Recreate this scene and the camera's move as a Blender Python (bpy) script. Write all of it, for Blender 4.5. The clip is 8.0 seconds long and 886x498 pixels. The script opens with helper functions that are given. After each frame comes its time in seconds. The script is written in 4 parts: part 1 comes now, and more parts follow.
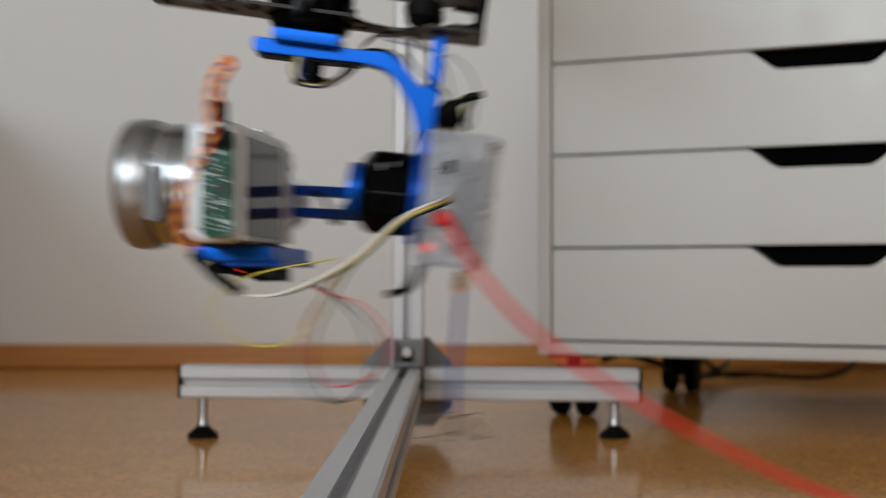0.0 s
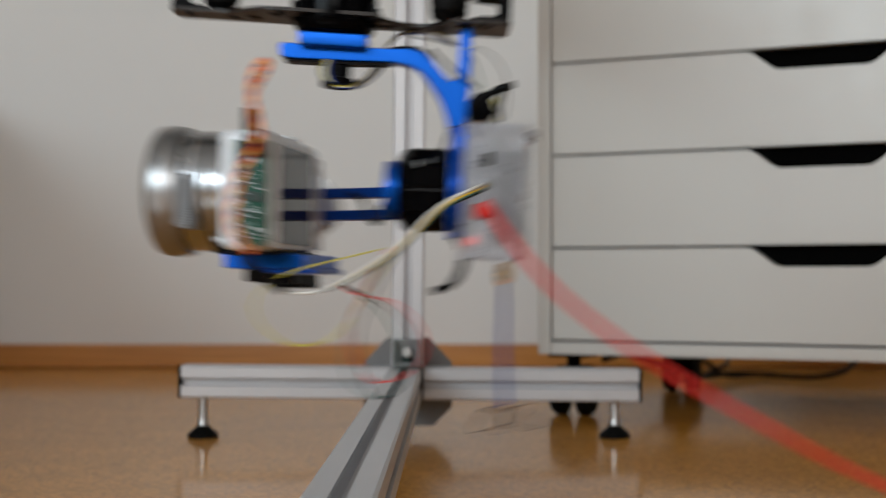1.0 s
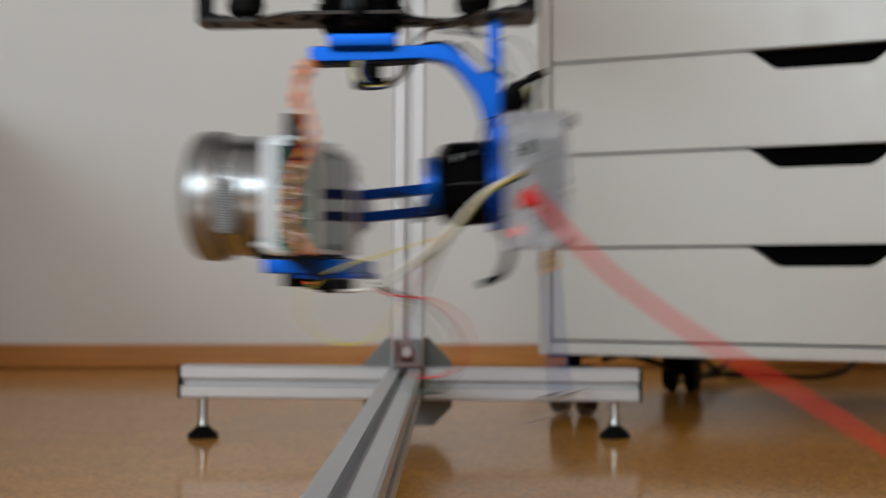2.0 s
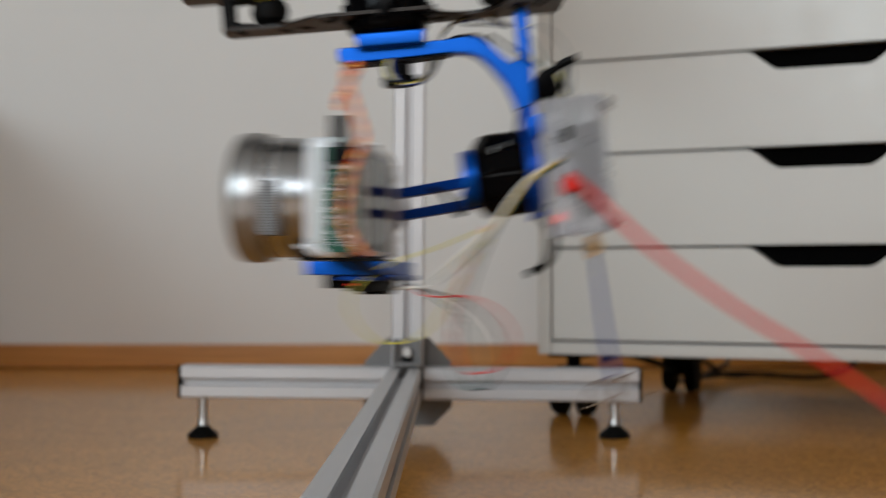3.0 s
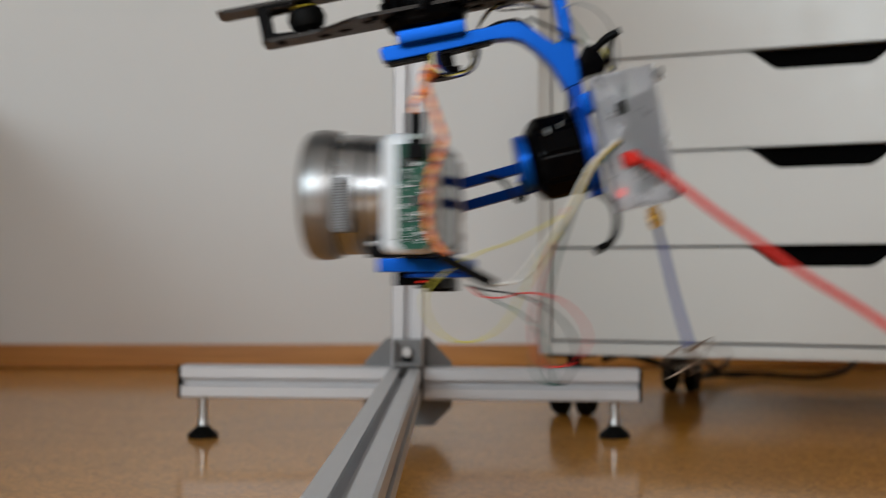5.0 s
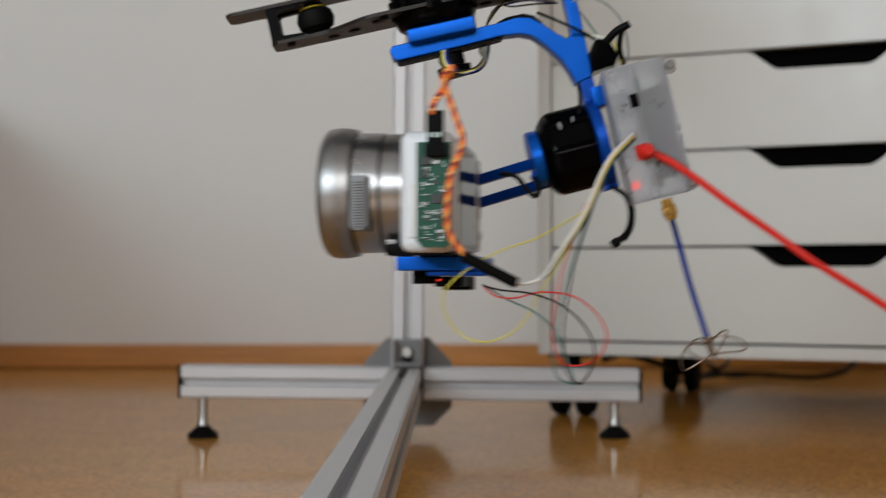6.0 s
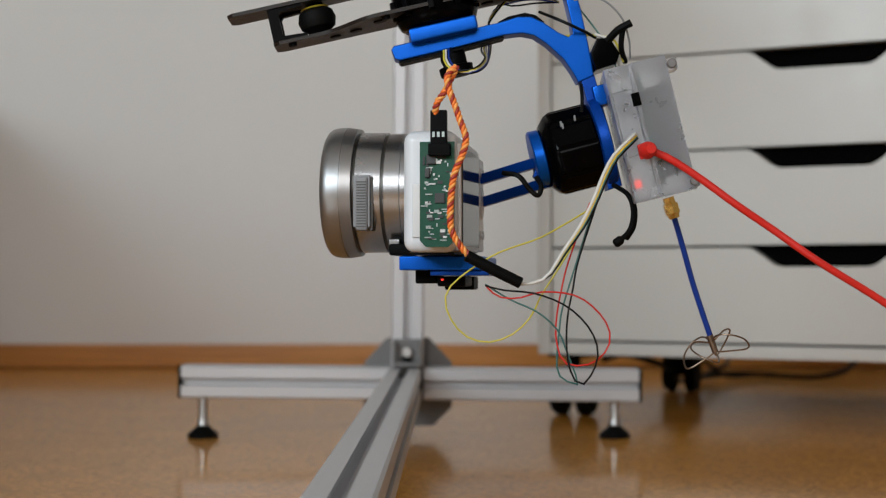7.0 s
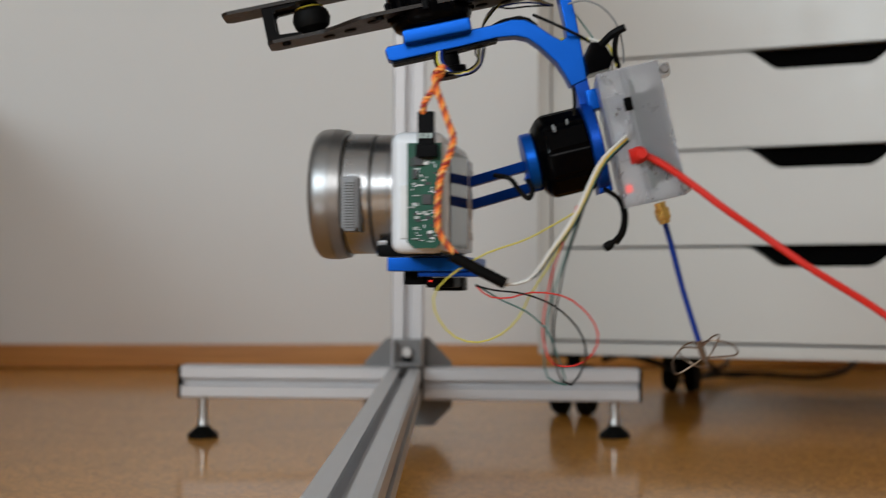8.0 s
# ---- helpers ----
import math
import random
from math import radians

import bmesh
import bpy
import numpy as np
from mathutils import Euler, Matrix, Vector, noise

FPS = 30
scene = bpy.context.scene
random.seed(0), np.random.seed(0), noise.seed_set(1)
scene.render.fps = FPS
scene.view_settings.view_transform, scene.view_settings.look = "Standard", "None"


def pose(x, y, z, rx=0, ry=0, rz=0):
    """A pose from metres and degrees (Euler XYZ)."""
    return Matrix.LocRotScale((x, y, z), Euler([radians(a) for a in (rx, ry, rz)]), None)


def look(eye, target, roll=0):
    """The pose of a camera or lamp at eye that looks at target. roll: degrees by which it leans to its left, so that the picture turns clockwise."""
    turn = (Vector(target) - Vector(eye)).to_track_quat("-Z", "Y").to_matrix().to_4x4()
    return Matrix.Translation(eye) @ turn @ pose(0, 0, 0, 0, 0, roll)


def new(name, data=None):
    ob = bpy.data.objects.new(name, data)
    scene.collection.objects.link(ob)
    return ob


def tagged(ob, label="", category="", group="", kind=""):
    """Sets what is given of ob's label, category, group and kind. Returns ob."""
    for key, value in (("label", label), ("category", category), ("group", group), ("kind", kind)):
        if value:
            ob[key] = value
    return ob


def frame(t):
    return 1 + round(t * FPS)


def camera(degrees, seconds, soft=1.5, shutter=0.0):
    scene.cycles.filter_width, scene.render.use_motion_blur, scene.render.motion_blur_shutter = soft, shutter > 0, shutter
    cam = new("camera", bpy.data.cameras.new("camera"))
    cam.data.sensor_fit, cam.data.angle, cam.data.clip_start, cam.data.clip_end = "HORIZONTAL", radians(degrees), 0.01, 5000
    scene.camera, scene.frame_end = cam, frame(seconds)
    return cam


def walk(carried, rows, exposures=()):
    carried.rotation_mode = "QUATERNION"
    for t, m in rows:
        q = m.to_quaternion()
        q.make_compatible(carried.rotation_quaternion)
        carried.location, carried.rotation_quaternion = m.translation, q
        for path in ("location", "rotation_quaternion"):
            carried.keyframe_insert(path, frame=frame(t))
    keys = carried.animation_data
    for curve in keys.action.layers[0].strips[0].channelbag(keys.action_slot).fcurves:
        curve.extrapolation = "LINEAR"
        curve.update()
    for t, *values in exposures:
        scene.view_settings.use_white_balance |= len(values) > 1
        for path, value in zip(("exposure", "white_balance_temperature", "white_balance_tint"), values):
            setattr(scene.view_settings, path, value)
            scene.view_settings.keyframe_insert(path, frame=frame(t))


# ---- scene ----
# The camera stands on the floor of a room and does not move.
cam = camera(34.2, 8.0, soft=1.2, shutter=0.72)
EYE = Vector((0.0, 0.0, 0.150))
walk(cam, [(0.0, look(EYE, (0, 1, 0.150 + 0.0204))), (8.0, look(EYE, (0, 1, 0.150 + 0.0204)))],
     exposures=[(0.0, 0.0), (8.0, 0.0)])
cam.data.dof.use_dof = True
cam.data.dof.focus_distance = 0.70
cam.data.dof.aperture_fstop = 11.0

# ---- light ----
world = bpy.data.worlds.new("world")
scene.world = world
world.use_nodes = True
wn = world.node_tree.nodes
sky = wn.new("ShaderNodeTexSky")
sky.sky_type, sky.sun_disc = "NISHITA", False
sky.sun_elevation, sky.sun_rotation = radians(38), radians(200)
world.node_tree.links.new(sky.outputs[0], wn["Background"].inputs[0])
wn["Background"].inputs[1].default_value = 0.12


def area(name, m, sx, sy, watts, color):
    data = bpy.data.lights.new(name, "AREA")
    data.shape, data.size, data.size_y, data.energy, data.color = "RECTANGLE", sx, sy, watts, color
    ob = new(name, data)
    ob.matrix_world = m
    return ob


area("window_light", look((-1.72, -1.50, 1.08), (-0.2, 1.3, 0.8)), 0.9, 0.85, 51, (0.79, 0.925, 1.0))
area("window_light_rear", look((-0.40, -2.77, 1.45), (-0.10, 0.0, 1.05)), 1.5, 1.1, 41, (1.0, 0.975, 0.93))


# ---- materials ----
def material(name, color, rough=0.5, metal=0.0, var=0.08, scale=40.0, bump=0.1, fine=400.0, **more):
    m = bpy.data.materials.new(name)
    m.use_nodes = True
    n, l = m.node_tree.nodes, m.node_tree.links
    b = n["Principled BSDF"]
    tc = n.new("ShaderNodeTexCoord")
    big, small = n.new("ShaderNodeTexNoise"), n.new("ShaderNodeTexNoise")
    big.inputs["Scale"].default_value, small.inputs["Scale"].default_value = scale, fine
    big.inputs["Detail"].default_value = 5
    for x in (big, small):
        l.new(tc.outputs["Object"], x.inputs["Vector"])
    ramp = n.new("ShaderNodeMapRange")
    ramp.inputs[3].default_value, ramp.inputs[4].default_value = 1 - var, 1 + var
    l.new(big.outputs[0], ramp.inputs[0])
    mul = n.new("ShaderNodeMix")
    mul.data_type, mul.blend_type = "RGBA", "MULTIPLY"
    mul.inputs[0].default_value = 1
    mul.inputs[6].default_value = (*color, 1)
    l.new(ramp.outputs[0], mul.inputs[7])
    l.new(mul.outputs[2], b.inputs["Base Color"])
    rr = n.new("ShaderNodeMapRange")
    rr.inputs[3].default_value, rr.inputs[4].default_value = max(0.02, rough - 0.07), min(1, rough + 0.07)
    l.new(small.outputs[0], rr.inputs[0])
    l.new(rr.outputs[0], b.inputs["Roughness"])
    bp = n.new("ShaderNodeBump")
    bp.inputs["Strength"].default_value, bp.inputs["Distance"].default_value = bump, 0.0005
    l.new(small.outputs[0], bp.inputs["Height"])
    l.new(bp.outputs[0], b.inputs["Normal"])
    b.inputs["Metallic"].default_value = metal
    for key, value in more.items():
        b.inputs[key.replace("_", " ")].default_value = value
    return m


def floor_material():
    """Sealed cork: warm brown granules of several shades under a glossy coat."""
    m = material("cork_floor", (0.30, 0.17, 0.06), 0.5, 0, 0.12, 3.0, 0.04, 300, Specular_IOR_Level=0.3)
    n, l = m.node_tree.nodes, m.node_tree.links
    b = n["Principled BSDF"]
    tc = n.new("ShaderNodeTexCoord")
    v = n.new("ShaderNodeTexVoronoi")
    v.inputs["Scale"].default_value = 330
    l.new(tc.outputs["Object"], v.inputs["Vector"])
    ramp = n.new("ShaderNodeValToRGB")
    e = ramp.color_ramp.elements
    e[0].position, e[0].color = 0.1, (0.39, 0.180, 0.026, 1)
    e[1].position, e[1].color = 0.9, (0.72, 0.37, 0.066, 1)
    mid = e.new(0.5)
    mid.color = (0.555, 0.27, 0.040, 1)
    sep = n.new("ShaderNodeSeparateColor")
    l.new(v.outputs["Color"], sep.inputs[0])
    l.new(sep.outputs[0], ramp.inputs[0])
    big = n.new("ShaderNodeTexNoise")
    big.inputs["Scale"].default_value, big.inputs["Detail"].default_value = 14, 4
    l.new(tc.outputs["Object"], big.inputs["Vector"])
    rng = n.new("ShaderNodeMapRange")
    rng.inputs[1].default_value, rng.inputs[2].default_value = 0.3, 0.7
    rng.inputs[3].default_value, rng.inputs[4].default_value = 0.90, 1.09
    l.new(big.outputs[0], rng.inputs[0])
    mul = n.new("ShaderNodeMix")
    mul.data_type, mul.blend_type = "RGBA", "MULTIPLY"
    mul.inputs[0].default_value = 1
    l.new(ramp.outputs[0], mul.inputs[6])
    l.new(rng.outputs[0], mul.inputs[7])
    l.new(mul.outputs[2], b.inputs["Base Color"])
    b.inputs["Coat Weight"].default_value, b.inputs["Coat Roughness"].default_value = 0.68, 0.11
    b.inputs["Coat Tint"].default_value = (1.0, 0.86, 0.66, 1)
    return m


def wood_material():
    m = material("beech_wood", (0.52, 0.27, 0.10), 0.38, 0, 0.1, 6, 0.1, 250)
    n, l = m.node_tree.nodes, m.node_tree.links
    b = n["Principled BSDF"]
    tc, mp, ns = n.new("ShaderNodeTexCoord"), n.new("ShaderNodeMapping"), n.new("ShaderNodeTexNoise")
    mp.inputs["Scale"].default_value = (1.5, 60, 60)
    ns.inputs["Scale"].default_value, ns.inputs["Detail"].default_value = 3, 6
    ramp = n.new("ShaderNodeValToRGB")
    e = ramp.color_ramp.elements
    e[0].position, e[0].color = 0.3, (0.38, 0.138, 0.022, 1)
    e[1].position, e[1].color = 0.75, (0.70, 0.315, 0.072, 1)
    l.new(tc.outputs["Object"], mp.inputs[0])
    l.new(mp.outputs[0], ns.inputs["Vector"])
    l.new(ns.outputs[0], ramp.inputs[0])
    l.new(ramp.outputs[0], b.inputs["Base Color"])
    return m


FLOOR = floor_material()
WOOD = wood_material()
# Unseen walls darkened to cut bounced light and deepen the contrast.
DIM_WALL = material("dim_unseen_wall", (0.42, 0.40, 0.37), 0.85, 0, 0.03, 5, 0.2, 180)
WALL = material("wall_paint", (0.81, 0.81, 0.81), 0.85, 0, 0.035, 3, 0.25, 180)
CEIL = material("ceiling_paint", (0.5, 0.49, 0.47), 0.9, 0, 0.02, 5, 0.2, 150)
LACQUER = material("white_lacquer", (0.50, 0.482, 0.455), 0.33, 0, 0.035, 7, 0.02, 30)
# Flat black painted in for the shade inside the grip cut-outs; also the port.
PAINTED_DARK = material("painted_dark", (0.001, 0.001, 0.001), 0.95, 0, 0.1, Specular_IOR_Level=0.05)
ALU = material("anodised_aluminium", (0.51, 0.51, 0.53), 0.42, 0.3, 0.05, 30, 0.08, 900)
ALU_DARK = material("cast_zinc", (0.16, 0.155, 0.155), 0.55, 0.5, 0.12, 60, 0.2, 600)
STEEL = material("steel", (0.52, 0.52, 0.52), 0.38, 1.0, 0.08, 90, 0.1)
BLACK = material("black_plastic", (0.0025, 0.0025, 0.003), 0.45, 0, 0.2, 70, 0.12, Specular_IOR_Level=0.04)
RUBBER = material("black_rubber", (0.003, 0.003, 0.003), 0.6, 0, 0.2, 70, 0.2, Specular_IOR_Level=0.08)
MOTOR = material("black_anodised_motor", (0.0012, 0.0012, 0.0015), 0.14, 0.0, 0.2, 70, 0.02, Specular_IOR_Level=0.04)
BLUE = material("blue_anodised_aluminium", (0.002, 0.082, 0.44), 0.36, 0.6, 0.08, 60, 0.08, 900, Specular_IOR_Level=0.15)
# Darker copy of BLUE: the shade on these parts is put into the colour.
BLUE_SHADED = material("shaded_blue_anodised_aluminium", (0.003, 0.055, 0.34), 0.36, 0.45, 0.08, 60, 0.08, 900, Specular_IOR_Level=0.15)
CARBON = material("brown_black_fibre_plate", (0.012, 0.008, 0.006), 0.4, 0, 0.4, 120, 0.15, Specular_IOR_Level=0.22)
WHITE = material("white_plastic", (0.63, 0.66, 0.70), 0.32, 0, 0.02, 40, 0.04)
SILVER = material("silver_lens_metal", (0.35, 0.357, 0.372), 0.25, 0.95, 0.03, 30, 0.0, 60)
DULL = material("dull_grey_metal", (0.19, 0.192, 0.20), 0.55, 0.3, 0.04, 60, 0.03)
SATIN = material("satin_grey_metal", (0.285, 0.284, 0.288), 0.36, 0.9, 0.03, 30, 0.02, 200)
SILVER_DARK = material("grey_lens_ring", (0.07, 0.068, 0.065), 0.35, 0.8, 0.06, 40, 0.05)
SCREEN = material("screen_glass", (0.030, 0.026, 0.022), 0.06, 0, 0.05, 20, 0.0, Specular_IOR_Level=0.14)
GREY = material("grey_plastic", (0.50, 0.50, 0.50), 0.4, 0.3, 0.05, 40, 0.05)
PCB = material("green_circuit_board", (0.003, 0.062, 0.036), 0.35, 0, 0.3, 220, 0.1, Specular_IOR_Level=0.25)
CHIP = material("black_chip", (0.015, 0.015, 0.017), 0.5, 0, 0.1)
SOLDER = material("solder", (0.30, 0.35, 0.34), 0.3, 0.7, 0.15, 300, 0.2)
CLEAR = material("frosted_clear_plastic", (0.84, 0.86, 0.90), 0.29, 0, 0.02, 60, 0.006, 120, Transmission_Weight=0.90, IOR=1.3)
BOARD_DIM = material("pale_circuit_parts", (0.028, 0.030, 0.036), 0.6, 0, 0.5, 90, 0.1)
GOLD = material("brass_plated_connector", (0.75, 0.47, 0.13), 0.25, 1.0, 0.1, 100, 0.1)
COPPER = material("copper_wire", (0.20, 0.14, 0.10), 0.35, 0.9, 0.15, 120, 0.1)
RED = material("red_cable_jacket", (0.58, 0.020, 0.013), 0.5, 0, 0.06, 60, 0.05, Specular_IOR_Level=0.3)
ORANGE = material("orange_wire", (0.85, 0.20, 0.03), 0.45, 0, 0.08, 80, 0.05)
PALE_ORANGE = material("light_orange_wire", (0.86, 0.37, 0.09), 0.45, 0, 0.08, 80, 0.05)
BROWN_RED = material("brown_red_wire", (0.34, 0.030, 0.018), 0.45, 0, 0.1, 80, 0.05)
DULL_YELLOW = material("dull_yellow_wire", (0.58, 0.37, 0.03), 0.45, 0, 0.08, 80, 0.05)
YELLOW = material("yellow_wire", (0.58, 0.51, 0.05), 0.45, 0, 0.08, 80, 0.05)
WHITE_WIRE = material("white_wire", (0.60, 0.59, 0.56), 0.45, 0, 0.05, 80, 0.05)
GREEN_WIRE = material("grey_green_wire", (0.035, 0.13, 0.115), 0.45, 0, 0.08, 80, 0.05)
GREY_WIRE = material("grey_wire", (0.22, 0.23, 0.24), 0.45, 0, 0.08, 80, 0.05)
BLUE_CABLE = material("blue_coax_jacket", (0.006, 0.030, 0.22), 0.5, 0, 0.08, 80, 0.05, Specular_IOR_Level=0.2)
BLACK_WIRE = material("black_wire", (0.003, 0.003, 0.003), 0.45, 0, 0.1, 80, 0.05, Specular_IOR_Level=0.15)


def glow_material(name, color, strength):
    m = material(name, color, 0.4)
    b = m.node_tree.nodes["Principled BSDF"]
    b.inputs["Emission Color"].default_value = (*color, 1)
    b.inputs["Emission Strength"].default_value = strength
    return m


LED = glow_material("red_indicator", (1.0, 0.05, 0.03), 1.1)


# ---- mesh tools ----
def mesh_of(name, bm, mat, smooth=35):
    """The mesh of bm, with normals weighted by area so that large faces stay flat beside their rounded edges."""
    bmesh.ops.recalc_face_normals(bm, faces=bm.faces)
    bm.normal_update()
    bm.faces.ensure_lookup_table()
    me = bpy.data.meshes.new(name)
    limit = math.cos(radians(smooth))
    area_of = [f.calc_area() for f in bm.faces]
    bm.faces.index_update()
    normals = []
    for f in bm.faces:
        f.smooth = True
        for lp in f.loops:
            n = Vector()
            for o in lp.vert.link_faces:
                if o.normal.dot(f.normal) > limit:
                    n += o.normal * area_of[o.index]
            normals.append(n.normalized() if n.length > 1e-14 else f.normal.copy())
    bm.to_mesh(me)
    bm.free()
    me.normals_split_custom_set(normals)
    me.materials.append(mat)
    return me


def part(name, bm, mat, parent=None, label="", smooth=35):
    ob = new(name, mesh_of(name, bm, mat, smooth))
    if parent is not None:
        ob.parent = parent
        ob.matrix_parent_inverse = Matrix.Identity(4)
    return tagged(ob, label)


def thing(name, m, label, category, group=""):
    ob = new(name)
    ob.empty_display_size = 0.05
    ob.matrix_basis = m
    return tagged(ob, label, category, group)


def block(bm, lo, hi, bevel=0.0, turn=None, seg=2):
    """A box between two corners with rounded edges."""
    lo, hi = Vector(lo), Vector(hi)
    r = bmesh.ops.create_cube(bm, size=1)
    c, s = (lo + hi) / 2, hi - lo
    bmesh.ops.scale(bm, vec=s, verts=r["verts"])
    if bevel:
        es = list({e for v in r["verts"] for e in v.link_edges})
        out = bmesh.ops.bevel(bm, geom=es, offset=bevel, segments=seg, affect="EDGES", profile=0.5)
        vs = list({v for f in out["faces"] for v in f.verts} | {v for v in r["verts"] if v.is_valid})
    else:
        vs = r["verts"]
    m = Matrix.Translation(c)
    if turn is not None:
        m = m @ turn
    bmesh.ops.transform(bm, matrix=m, verts=vs)
    return bm


def slab(bm, points, y0, y1, bevel=0.0):
    """An outline in the xz plane, given thickness from y0 to y1."""
    a = [bm.verts.new((p[0], y0, p[1])) for p in points]
    face = bm.faces.new(a)
    out = bmesh.ops.extrude_face_region(bm, geom=[face])
    vs = [v for v in out["geom"] if isinstance(v, bmesh.types.BMVert)]
    bmesh.ops.translate(bm, verts=vs, vec=(0, y1 - y0, 0))
    if bevel:
        faces = [face] + [g for g in out["geom"] if isinstance(g, bmesh.types.BMFace)]
        es = list({e for f in faces for e in f.edges})
        bmesh.ops.bevel(bm, geom=es, offset=bevel, segments=2, affect="EDGES", profile=0.5)
    return bm


def lathe(bm, profile, origin, axis, seg=32):
    """Turns (along, radius) pairs round an axis."""
    q = Vector(axis).normalized().to_track_quat("Z", "Y").to_matrix()
    rings = []
    for a, r in profile:
        ring = []
        for i in range(seg):
            w = 2 * math.pi * i / seg
            ring.append(bm.verts.new(Vector(origin) + q @ Vector((r * math.cos(w), r * math.sin(w), a))))
        rings.append(ring)
    for p, n in zip(rings, rings[1:]):
        for i in range(seg):
            j = (i + 1) % seg
            bm.faces.new((p[i], p[j], n[j], n[i]))
    bm.faces.new(list(reversed(rings[0])))
    bm.faces.new(rings[-1])
    return bm


def spline(points, n):
    """n points evenly spaced along a smooth curve through the given ones."""
    p = [Vector(q) for q in points]
    p = [2 * p[0] - p[1]] + p + [2 * p[-1] - p[-2]]
    fine = []
    for i in range(1, len(p) - 2):
        for k in range(16):
            t = k / 16
            a, b, c, d = p[i - 1:i + 3]
            fine.append(0.5 * (2 * b + (c - a) * t + (2 * a - 5 * b + 4 * c - d) * t * t + (3 * b - a - 3 * c + d) * t ** 3))
    fine.append(p[-2])
    run = [0.0]
    for a, b in zip(fine, fine[1:]):
        run.append(run[-1] + (b - a).length)
    out, j = [], 0
    for i in range(n):
        s = run[-1] * i / (n - 1)
        while j < len(run) - 2 and run[j + 1] < s:
            j += 1
        out.append(fine[j].lerp(fine[j + 1], (s - run[j]) / max(1e-9, run[j + 1] - run[j])))
    return out


def tube(bm, path, r, seg=10):
    """A round wire along a path."""
    path = [Vector(p) for p in path]
    up = Vector((0.3, 0.9, 0.2)).normalized()
    rings = []
    for i, p in enumerate(path):
        d = (path[min(i + 1, len(path) - 1)] - path[max(i - 1, 0)]).normalized()
        a = d.cross(up).normalized()
        b = a.cross(d)
        up = b
        rings.append([bm.verts.new(p + r * (math.cos(2 * math.pi * k / seg) * a + math.sin(2 * math.pi * k / seg) * b)) for k in range(seg)])
    for p, n in zip(rings, rings[1:]):
        for i in range(seg):
            j = (i + 1) % seg
            bm.faces.new((p[i], p[j], n[j], n[i]))
    bm.faces.new(rings[0])
    bm.faces.new(list(reversed(rings[-1])))
    return bm


def B():
    return bmesh.new()


# ---- the room ----
def room():
    x0, x1, y0, y1, top = -1.75, 1.75, -2.80, 2.42, 2.5
    f = tagged(part("floor", block(B(), (x0 - 0.1, y0 - 0.1, -0.08), (x1 + 0.1, y1 + 0.1, 0)), FLOOR), "glossy speckled brown cork floor", "floor", kind="structure")
    tagged(part("ceiling", block(B(), (x0 - 0.1, y0 - 0.1, top), (x1 + 0.1, y1 + 0.1, top + 0.1)), CEIL), "plain pale painted ceiling", "ceiling", kind="structure")
    tagged(part("wall_north", block(B(), (x0, y1, 0), (x1, y1 + 0.1, top)), WALL), "white painted plaster wall behind the stand", "wall", kind="structure")
    tagged(part("wall_east", block(B(), (x1, y0, 0), (x1 + 0.1, y1, top)), DIM_WALL), "unseen wall in dim beige that cuts bounced light", "wall", kind="structure")
    # walls with window openings
    bm = B()
    for lo, hi in (((x0 - 0.1, y0, 0), (x0, y1, 0.62)), ((x0 - 0.1, y0, 1.54), (x0, y1, top)),
                   ((x0 - 0.1, y0, 0.62), (x0, -2.0, 1.54)), ((x0 - 0.1, -1.0, 0.62), (x0, y1, 1.54))):
        block(bm, lo, hi)
    tagged(part("wall_west", bm, DIM_WALL), "unseen wall with a window opening, dim beige to cut bounced light", "wall", kind="structure")
    bm = B()
    for lo, hi in (((x0, y0 - 0.1, 0), (x1, y0, 0.80)), ((x0, y0 - 0.1, 2.0), (x1, y0, top)),
                   ((x0, y0 - 0.1, 0.80), (-1.18, y0, 2.0)), ((0.38, y0 - 0.1, 0.80), (x1, y0, 2.0))):
        block(bm, lo, hi)
    tagged(part("wall_south", bm, DIM_WALL), "unseen wall with a window opening, dim beige to cut bounced light", "wall", kind="structure")
    # Unseen block, added to cast the shade on the back wall's lower left.
    tagged(part("shade_block", block(B(), (-0.90, 0.20, 0), (-0.79, y1 - 0.016, 0.455), 0.004), DIM_WALL), "unseen low block added to shade the lower left of the back wall", "wall", kind="structure")
    bm = block(B(), (x0, y1 - 0.014, 0.0015), (x1, y1, 0.040), 0.003)
    tagged(part("baseboard", bm, WOOD), "narrow varnished beech baseboard along the wall", "baseboard", kind="structure")


room()


# ---- aluminium profile stand ----
def profile_outline(h=0.015):
    """Quarter by quarter, the section of a slotted square profile."""
    g, d, w, t = 0.0037, 0.0090, 0.0072, 0.0022
    q = [(h, g), (h - t, g), (h - t, w), (h - d, w - 0.0045), (h - d, 0.0)]
    side = [(h - d, -0.0), (h - d, -(w - 0.0045)), (h - t, -w), (h - t, -g), (h, -g)]
    pts = []
    ring = [(h, -h + 0.0015)] + list(reversed(side)) + q[::-1][1:] + [(h, h - 0.0015), (h - 0.0015, h)]
    for k in range(4):
        c, s = round(math.cos(k * math.pi / 2)), round(math.sin(k * math.pi / 2))
        pts += [(x * c - y * s, x * s + y * c) for x, y in ring]
    return pts


